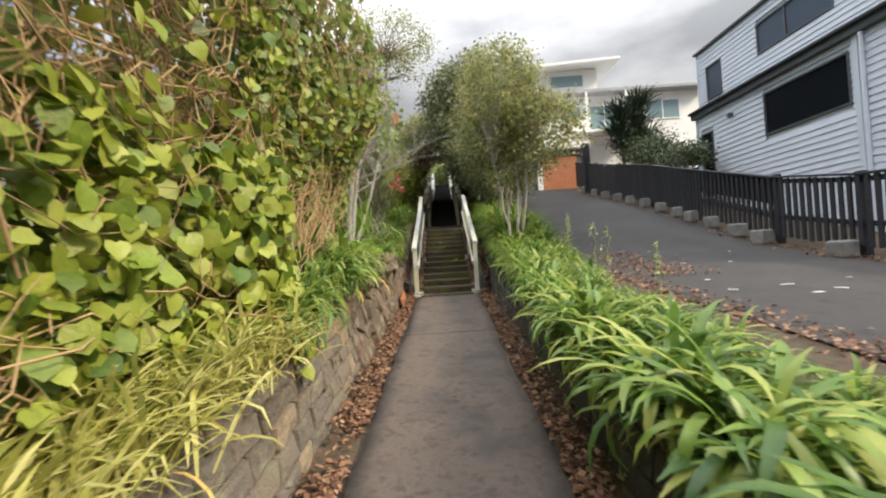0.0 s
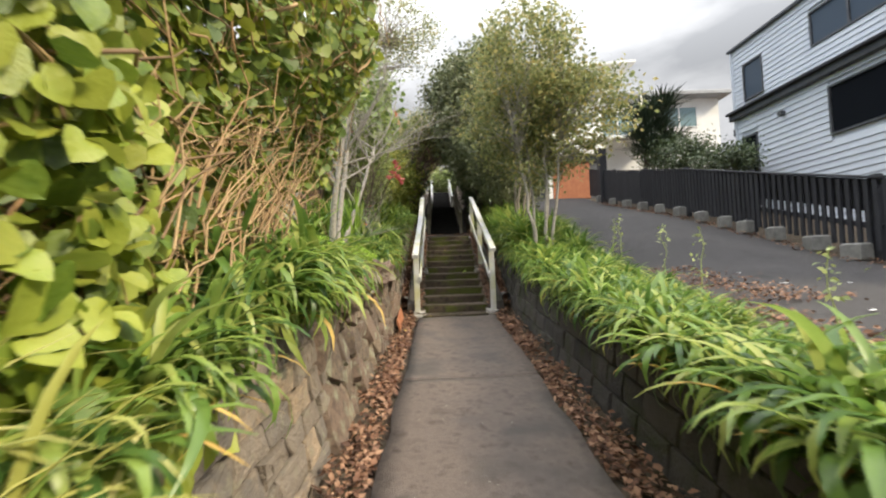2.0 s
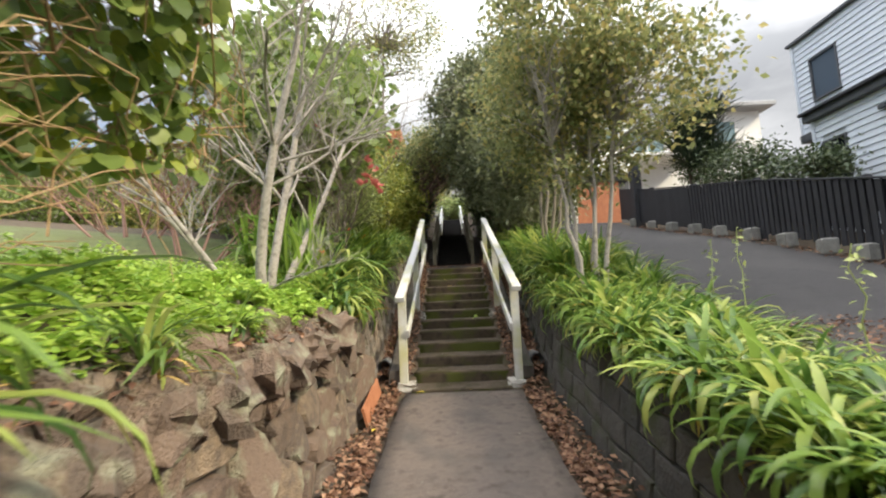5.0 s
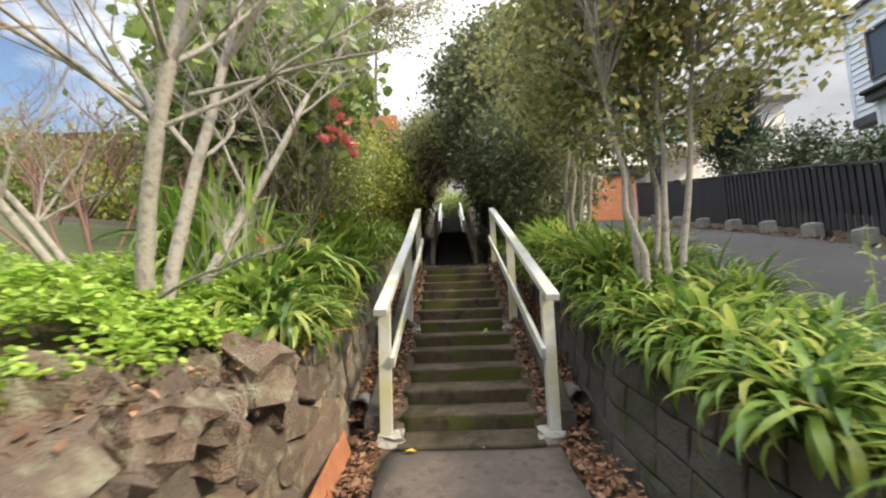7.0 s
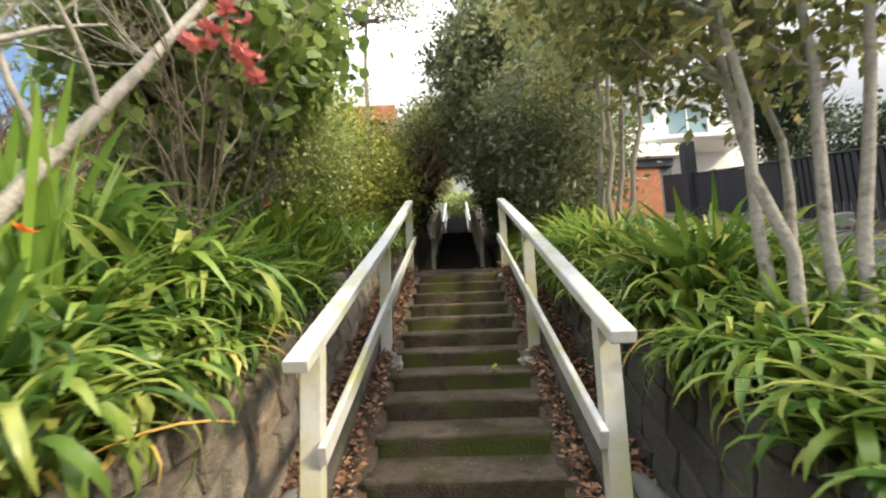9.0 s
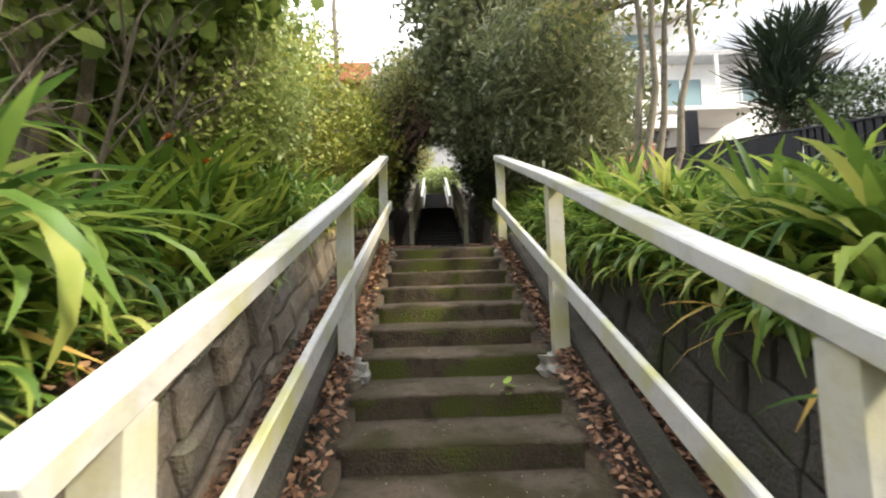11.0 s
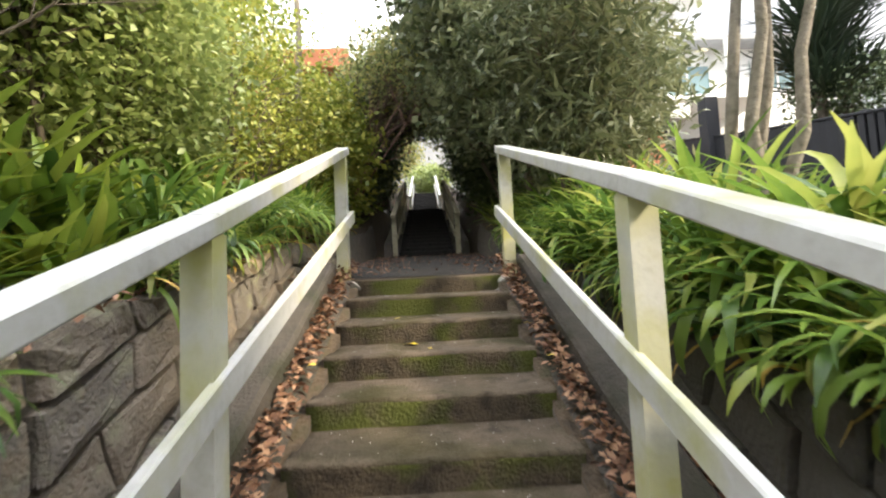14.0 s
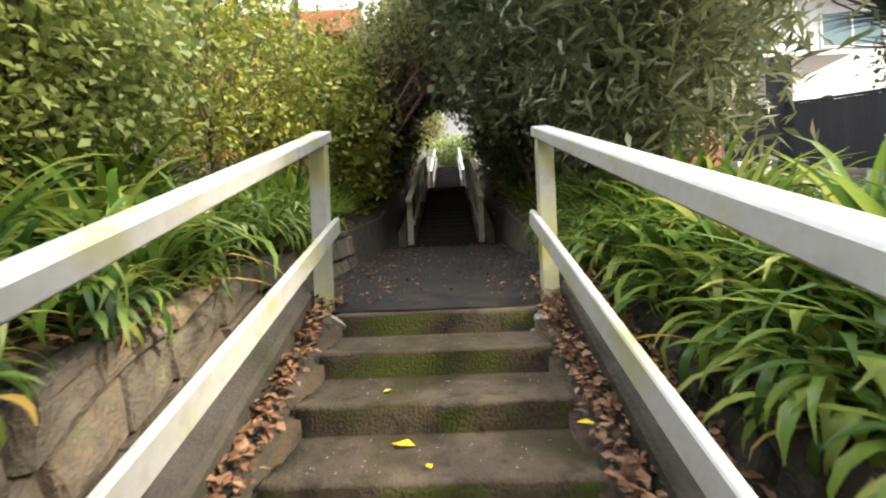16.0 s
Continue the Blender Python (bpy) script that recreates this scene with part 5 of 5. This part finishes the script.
for x, y, z, r, m in ((-5.2, 16.5, 4.6, (1.8, 1.6, 1.8), M_TREE_DARK), (-4.2, 14.2, 4.0, (1.2, 1.2, 1.3), M_TREE_BROAD), (-7.8, 17.5, 4.4, (2.0, 1.5, 1.4), M_TREE_YELLOW), (-4.6, 20, 6.5, (2.0, 2.0, 2.3), M_TREE_BROAD), (-11.5, 17, 4.4, (2.2, 1.6, 1.4), M_TREE_BROAD)):
    tree("shrub", "garden shrub behind the lawn", (x, y, ground(x, y)), [(0.2, 0.1, z - ground(x, y)), (-0.3, 0.0, z - ground(x, y))], [((x, y, z), r)], 110, 90, 0.13, OVAL, m, M_BARK, "shrub", spread=0.36, radius=0.06, group="shrubs behind the lawn")
for x, y, z, r in ((8.0, 16.6, 4.3, (0.6, 1.2, 0.45)), (8.2, 18.6, 5.0, (0.7, 1.3, 0.5)), (8.0, 14.6, 3.6, (0.5, 0.9, 0.4))):
    tree("shrub", "low dark green shrub showing above the fence", (x, y, ground(x, y)), [(0.1, 0.1, z - ground(x, y)), (-0.1, -0.2, z - ground(x, y))], [((x, y, z), r)], 40, 80, 0.10, OVAL, M_TREE_DARK, M_BARK, "shrub", spread=0.2, radius=0.03, group="shrubs behind the fence")

tree("shrub", "bright green shrub at the head of the far steps", (0.3, 37.0, ground(0, 37)), [(0.2, 0.1, 0.8), (-0.3, 0.0, 0.9)], [((0.4, 37, 7.8), (1.3, 1.0, 0.9))], 90, 90, 0.14, OVAL, M_SHRUB, M_BARK, "shrub", spread=0.25, radius=0.04)
tree("shrub", "pale olive shrub beyond the far steps", (-1.6, 40.0, ground(-1.6, 40)), [(0.2, 0.1, 1.8), (-0.3, 0.0, 1.9)], [((-1.6, 40, 10.2), (1.5, 1.3, 1.6))], 90, 80, 0.18, OVAL, M_TREE_OLIVE, M_BARK, "shrub", spread=0.35, radius=0.05)
# added grey slab that fills the opening past the steps and hides sky
far_backdrop = tagged(new("sky_backdrop", mesh_of("sky_backdrop", *box_vq(-8, 44, 6, 8, 44.2, 12.5, 0.02), M_ROOF, False)), "grey slab added beyond the steps to hide the sky", "wall", kind="structure")

# yuccas above the fence
for x, y, h in ((7.75, 18.6, 3.5), (8.7, 19.0, 3.9)):
    g = ground(x, y)
    ob = thing("yucca", (x, y, g), "yucca with a spiky dark green head on a bare trunk", "yucca", "yuccas above the fence")
    part("trunk", mesh_of("trunk", *tube_vq([(0, 0, -0.1), (0.03, 0, h * 0.4), (0, 0.03, h * 0.8)], [0.11, 0.09, 0.08], 8), M_BARK), ob)
    p = Pile()
    for k in range(3):
        v, q = straps_vq(170, 1.15, 0.055, arch=0.3, lean=0.85, base=0.07, seg=4)
        p.add(v + np.array([0.15 * math.cos(2.1 * k), 0.15 * math.sin(2.1 * k), h * (0.55 + 0.17 * k)]), q)
    part("head", p.mesh("head", M_YUCCA), ob)

# bare trees
def bare(name, label, base, stems, mat, levels=3, thin=0.5, reach=0.75, kids=5, category="tree", radius=0.06):
    ob = thing(name, base, label, category)
    p, twigs = Pile(), Pile()

    def grow(a, d, ln, r, level):
        pts, cur, dd = [a], np.array(a, float), np.array(d, float)
        for _ in range(7):
            dd = dd + rng.normal(0, 0.10 if level else 0.04, 3) + np.array([0, 0, 0.03 if level else 0.0])
            dd /= np.linalg.norm(dd)
            cur = cur + dd * ln / 7
            pts.append(cur.copy())
        (p if level < 2 else twigs).add(*tube_vq(pts, np.linspace(r, r * 0.5 if level < levels else r * 0.3, 8), 7 if level < 1 else 5))
        if level < levels:
            for k in range(kids if level else kids + 1):
                j = rng.integers(2 if level else 3, 8)
                side = rng.normal(0, 1, 3)
                side[2] = abs(side[2]) * 0.6
                nd = dd * 0.55 + side / np.linalg.norm(side) * 0.8
                grow(pts[j], nd / np.linalg.norm(nd), ln * reach * rng.uniform(0.5, 0.9), r * thin * rng.uniform(0.7, 1.0), level + 1)

    for off, d, ln, r in stems:
        grow(np.array(off, float), np.array(d, float) / np.linalg.norm(d), ln, r, 0)
    part("trunk", p.mesh("trunk", mat), ob)["kind"] = "stuff" if category == "branches" else ""
    part("crown", twigs.mesh("crown", mat), ob, "bare twigs")["kind"] = "stuff"
    return ob


bare("tree", "leafless small tree with pale grey forked trunks", (-1.86, 8.88, 1.05),
     [((0, 0, 0), (-0.03, -0.06, 1), 2.7, 0.055), ((0.0, 0.14, 0), (0.02, 0.10, 1), 2.6, 0.05), ((0.02, 0.35, 0), (0.12, 0.48, 0.9), 2.4, 0.045), ((-0.1, -0.15, 0), (-0.5, -0.3, 0.9), 1.9, 0.028), ((-0.15, 0.0, 0), (-0.7, -0.1, 0.75), 1.9, 0.028), ((-0.03, -0.06, 1.3), (-0.9, -0.25, 0.5), 1.7, 0.022), ((0.08, 0.2, 1.5), (0.95, 0.1, 0.3), 1.3, 0.018), ((0.02, 0.0, 0.15), (0.85, -0.35, 0.3), 0.9, 0.013)], M_BARK_PALE, 3, 0.40, 0.7, 7)
bare("shrub", "leafless reddish brown twiggy shrub on the lawn", (-4.6, 11.0, ground(-4.6, 11.0)), [((0.2 * i, 0.1 * (i % 3), 0), (0.3 * (i - 3), 0.3 * (i % 3 - 1), 1), 1.1, 0.022) for i in range(7)], M_TWIG, 3, 0.55, 0.7, 5, "shrub")
bare("shrub", "leafless reddish brown twiggy shrub on the lawn", (-6.2, 12.0, ground(-6.2, 12.0)), [((0.2 * i, 0.1 * (i % 3), 0), (0.3 * (i - 3), 0.3 * (i % 3 - 1), 1), 1.2, 0.022) for i in range(7)], M_TWIG, 3, 0.55, 0.7, 5, "shrub")
bare("shrub", "dry brown branches of a shrub over the clivia", (-2.0, 11.6, 1.5), [((0, 0, 0), (0.25, -0.1, 1), 1.3, 0.02), ((-0.2, 0.2, 0), (0.3, 0.3, 1), 1.4, 0.02), ((-0.1, -0.2, 0), (0.1, -0.4, 1), 1.2, 0.018)], M_BARK, 3, 0.5, 0.7, 5, "shrub")
bare("shrub", "dry twigs that carry the red flowers", (-1.75, 10.9, 1.25), [((0, 0, 0), (0.42, -0.62, 1), 1.6, 0.016), ((0.0, 0.1, 0), (0.3, -0.7, 1), 1.7, 0.014), ((0.0, 0.1, 0), (0.1, -0.3, 1), 1.7, 0.014)], M_BARK, 3, 0.5, 0.6, 5, "shrub")
bare("branch_arch", "bare twigs arching over the landing", (-1.5, 19.1, 3.0), [((0, 0, 0), (0.4, 0.1, 1), 2.5, 0.028), ((0.0, 0.3, 0), (0.55, -0.1, 1), 2.2, 0.024)], M_TWIG, 3, 0.5, 0.65, 5, "branches")
bare("branch_arch", "bare twigs arching over the landing", (1.5, 18.9, 3.0), [((0, 0, 0), (-0.35, 0.1, 1), 2.4, 0.03), ((0.1, 0.3, 0), (-0.5, -0.1, 1), 2.3, 0.025), ((0.1, -0.4, 0), (-0.2, 0.3, 1), 2.5, 0.03)], M_BARK, 3, 0.5, 0.65, 5, "branches")


def flower(name, at, size, mat, label):
    p = Pile()
    k = 9
    az = np.linspace(0, 2 * np.pi, k, endpoint=False)
    y = np.stack([np.cos(az), np.sin(az), rng.uniform(0.1, 0.7, k)], 1)
    y /= np.linalg.norm(y, axis=1)[:, None]
    x = np.stack([-np.sin(az), np.cos(az), np.zeros(k)], 1)
    p.add(*leaves_vq(np.zeros((k, 3)), size, OVAL, frames=(x, y, np.cross(x, y))))
    ob = new(name, p.mesh(name, mat))
    ob.location = at
    ob.rotation_euler = rng.uniform(-1, 1, 3)
    return tagged(ob, label, "flower", "flowers of the garden")


for at in [(-0.98 + rng.normal(0, 0.07), 9.78 + rng.normal(0, 0.08), 2.56 + rng.normal(0, 0.10)) for _ in range(11)] + [(-1.9, 10.7, 3.6), (-0.86, 9.85, 2.38)]:
    flower("flower", at, 0.06, M_FLOWER_RED, "faded red hibiscus flower on its twig")
for at in ((-1.75, 11.95, 2.3), (-1.6, 12.4, 2.25), (-2.0, 12.5, 2.55), (-1.45, 9.4, 1.62), (-1.55, 12.0, 2.15)):
    flower("flower", at, 0.045, M_FLOWER_ORANGE, "orange clivia flower above dark leaves")

# pale bits of bark and petal on the steps and the path
p = Pile()
at = []
for i in range(520):
    x, k = rng.uniform(-0.52, 0.52), int(rng.integers(0, STEPS))
    at.append((x, FIRST + (k + rng.uniform(0.12, 0.95)) * TREAD, STEP_Z + k * RISE + 0.010))
for i in range(160):
    x, y = rng.uniform(-0.6, 0.6), rng.uniform(0, FIRST)
    at.append((x, y, lift(MIDDLE, y) + 0.022))
p.add(*leaves_vq(at, 0.010, OVAL, 0.3, 1.0))
tagged(new("plant_litter", p.mesh("plant_litter", M_CEMENT)), "pale bits of bark and petal on the concrete", "litter", kind="stuff")

# loose rocks on the stone wall
rocks = [rough_block(40 + i, 0.30, 0.6, 2) for i in range(6)]
for i in range(72):
    y = 5.65 + (i % 36) * 0.095 + rng.normal(0, 0.04)
    upper = i >= 36
    s = rng.uniform(0.13, 0.27)
    x = -1.10 - (0.16 + abs(rng.normal(0, 0.1)) if upper else 0.02)
    ob = new("rock", rocks[i % 6])
    if not ob.data.materials:
        ob.data.materials.append(M_ROCK)
    ob.location = (x, y, lift(LEFT, y) + (0.02 if upper else -0.14 + rng.normal(0, 0.05)))
    ob.scale = (s, s * rng.uniform(0.9, 1.4), s * rng.uniform(0.7, 1.0))
    ob.rotation_euler = rng.uniform(-3, 3, 3)
    tagged(ob, "rough brown scoria rock on the wall top", "rock", "rocks on the wall top")

# ---- small things ----
def litter(name, label, spots, size=0.05):
    p = Pile()
    p.add(*leaves_vq(np.asarray(spots), size, OVAL, 0.5, 0.9))
    tagged(new(name, p.mesh(name, M_LITTER)), label, "leaf litter", kind="stuff")


for side, lab in ((-1, "brown dead leaves in the gutter under the stone wall"), (1, "brown dead leaves in the gutter under the block wall")):
    s = []
    for _ in range(9000):
        y = rng.uniform(-1.5, FIRST + 0.2)
        x = side * (0.70 + abs(rng.normal(0, 0.13)) + 0.02)
        if abs(x) < 1.0 and rng.uniform() < 0.55 + 0.8 * noise.noise((y * 1.3, side, 0)):
            s.append((x, y, lift(MIDDLE, y) - 0.01 + rng.uniform(0.4, 1) * 0.35 * (abs(x) - 0.68) * (0.8 + noise.noise((y * 2, 5, side)))))
    litter("leaf_litter", lab, s, 0.062)
    s = []
    for _ in range(3600):
        y = rng.uniform(FIRST + 0.2, TOP_Y + 0.3)
        z = 0.10 + (y - FIRST) * RISE / TREAD
        if rng.uniform() < 0.45:
            x = rng.uniform(0.595, 0.71)
            s.append((side * x, y, z - 0.02 + (x - 0.57) * 0.3))
        else:
            x = rng.uniform(0.87, 1.0)
            s.append((side * x, y, z + 0.0 + rng.uniform(0, 0.04)))
    litter("leaf_litter", "brown dead leaves caught beside the steps", s, 0.05)
s = []
for _ in range(1300):
    x, y = rng.uniform(-0.95, 0.95), rng.uniform(TOP_Y + 0.1, 19.3)
    if abs(x) > 0.35 or rng.uniform() < 0.25:
        s.append((x, y, TOP_Z + 0.025 + (y - TOP_Y) * (2.175 - TOP_Z) / (19.4 - TOP_Y)))
litter("leaf_litter", "scattered dead leaves on the landing", s, 0.035)
s = [(rng.uniform(6.25, 6.72), yy, lift(DRIVE, yy) + 0.045 + rng.uniform(0, 0.03)) for yy in rng.uniform(3, 20, 1500)]
s += [(rng.normal(2.62, 0.16), yy, lift(DRIVE, yy) + 0.05) for yy in rng.uniform(2.5, 7.5, 900)]
s += [(x, yy, lift(DRIVE, yy) + 0.06 + rng.uniform(0, 0.04)) for x, yy in zip(rng.normal(3.3, 0.28, 800), rng.uniform(6.4, 9.0, 800))]
litter("leaf_litter", "dead leaves along the driveway edges", s, 0.055)
s = [(-1.05 - 0.45 * rng.uniform(), yy, lift(LEFT, yy) + 0.03 + 0.05 * rng.uniform()) for yy in rng.uniform(5.6, 17, 1500)]
litter("leaf_litter", "dead leaves on the top of the stone wall", s, 0.055)
leaf_me = mesh_of("fallen_leaf", OVAL[0] * np.array([1.4, 1, 1]), OVAL[1], M_LITTER_YELLOW)
for x, y, z, s in ((-0.07, 13.30, 1.315, 0.10), (-0.19, 13.56, 1.455, 0.05), (0.0, 13.12, 1.315, 0.04), (0.47, 10.3, 0.10, 0.11), (-0.42, 9.85, 0.03, 0.10), (-0.78, 8.7, -0.03, 0.07), (0.6, 13.2, 1.42, 0.07), (0.62, 12.8, 1.3, 0.06), (-0.62, 12.9, 1.3, 0.05), (0.1, 9.9, 0.025, 0.05)):
    ob = new("fallen_leaf", leaf_me)
    ob.location, ob.rotation_euler, ob.scale = (x, y, z), (0.1, 0.1, rng.uniform(0, 6)), (s, s, s)
    tagged(ob, "bright yellow leaf fallen on the concrete", "leaf", "yellow fallen leaves")
chip = mesh_of("paper_scrap", *box_vq(-0.5, -0.5, 0, 0.5, 0.5, 0.05), M_HOUSE_WHITE, False)
for i in range(12):
    yy = float(rng.uniform(4.5, 9.0))
    ob = new("paper_scrap", chip)
    ob.location = (float(rng.uniform(3.2, 5.6)), yy, lift(DRIVE, yy) + 0.055)
    ob.scale, ob.rotation_euler = (rng.uniform(0.04, 0.13), rng.uniform(0.02, 0.05), 0.1), (0, 0, rng.uniform(0, 3))
    tagged(ob, "pale scrap of litter on the asphalt", "litter", "scraps on the driveway")

# drain pipes, fallen board, hydrant
for x, y, z in ((-0.93, 10.35, 0.28), (0.93, 10.35, 0.30)):
    v, q = tube_vq([(0, -0.16, 0), (0, -0.1, 0), (0, 0.3, 0)], [0.075] * 3, 14)
    v2, q2 = tube_vq([(0, -0.16, 0), (0, 0.0, 0), (0, 0.3, 0)], [0.062] * 3, 14)
    p = Pile()
    p.add(v, q)
    p.add(v2, q2)
    ob = new("drain_pipe", p.mesh("drain_pipe", M_PIPE))
    ob.location = (x, y, z)
    tagged(ob, "open end of a grey drain pipe beside the steps", "pipe", "drain pipes")
ob = new("board", mesh_of("board", *box_vq(-0.012, -0.45, -0.09, 0.012, 0.45, 0.09, 0.004), M_RUST, False))
ob.matrix_basis = pose(-0.93, 9.35, 0.07, 8, -14, 0)
tagged(ob, "rust-brown board leaning against the wall foot", "board")
hyd = thing("hydrant_marker", (-2.9, 8.4, ground(-2.9, 8.4)), "small faded red marker post on the lawn", "post")
part("post", mesh_of("post", *tube_vq([(0, 0, 0), (0, 0, 0.2), (0, 0, 0.24)], [0.05, 0.05, 0.02], 10), M_RED), hyd)
weed = thing("weed", (0.24, 11.68, 0.69), "small green weed sprouting from a step joint", "weed")
for _ in range(14):
    at = np.array([[rng.normal(0, 0.03), rng.normal(0, 0.02), rng.uniform(0, 0.1)]])
    part("leaf", mesh_of("leaf", *leaves_vq(at, 0.045, ROUND, 0.6, 0.8), M_GROUNDCOVER), weed)

# thin weeds at the edge of the bank
for i, (x, y, h) in enumerate(((2.35, 6.6, 0.55), (2.5, 7.6, 0.6), (2.3, 8.4, 0.7), (2.55, 9.2, 0.6), (2.4, 5.2, 0.4))):
    ob = thing("weed", (x, y, ground(x, y) + 0.25), "thin tall weed at the driveway edge", "weed", "weeds at the driveway edge")
    part("stem", mesh_of("stem", *tube_vq(limb((0, 0, -0.3), (0.05, 0.04, h), 0, 6, 0.03), np.linspace(0.006, 0.003, 6), 5), M_SHRUB), ob)
    at = np.stack([rng.normal(0.03, 0.04, 26), rng.normal(0.02, 0.04, 26), rng.uniform(0.05, h, 26)], 1)
    part("foliage", mesh_of("foliage", *leaves_vq(at, 0.055, OVAL, 0.8, 0.5), M_SHRUB), ob)["kind"] = "stuff"

# ---- wall stones ----
left_top = lambda y: lift(LEFT, y) + 0.02 + 0.03 * noise.noise((y * 2, 0, 0)) - (0.2 if 5.7 < y < 9.0 else 0)
lay(left_wall, -1, M_STONE, 0.6, 5.3, left_top, 0.24, 0.42, 0.165, 0.05, 0.028, joint=0.011)
rubble(left_wall, -1, M_ROCK, 5.45, 9.3, left_top)
lay(left_wall, -1, M_STONE, 9.75, 16.5, left_top, 0.26, 0.44, 0.2, 0.045, 0.036, joint=0.012)
lay(right_wall, 1, M_BLOCK, -0.6, 17, lambda y: lift(RIGHT, y) + 0.02, 0.36, 0.46, 0.2, 0.02, 0.014)
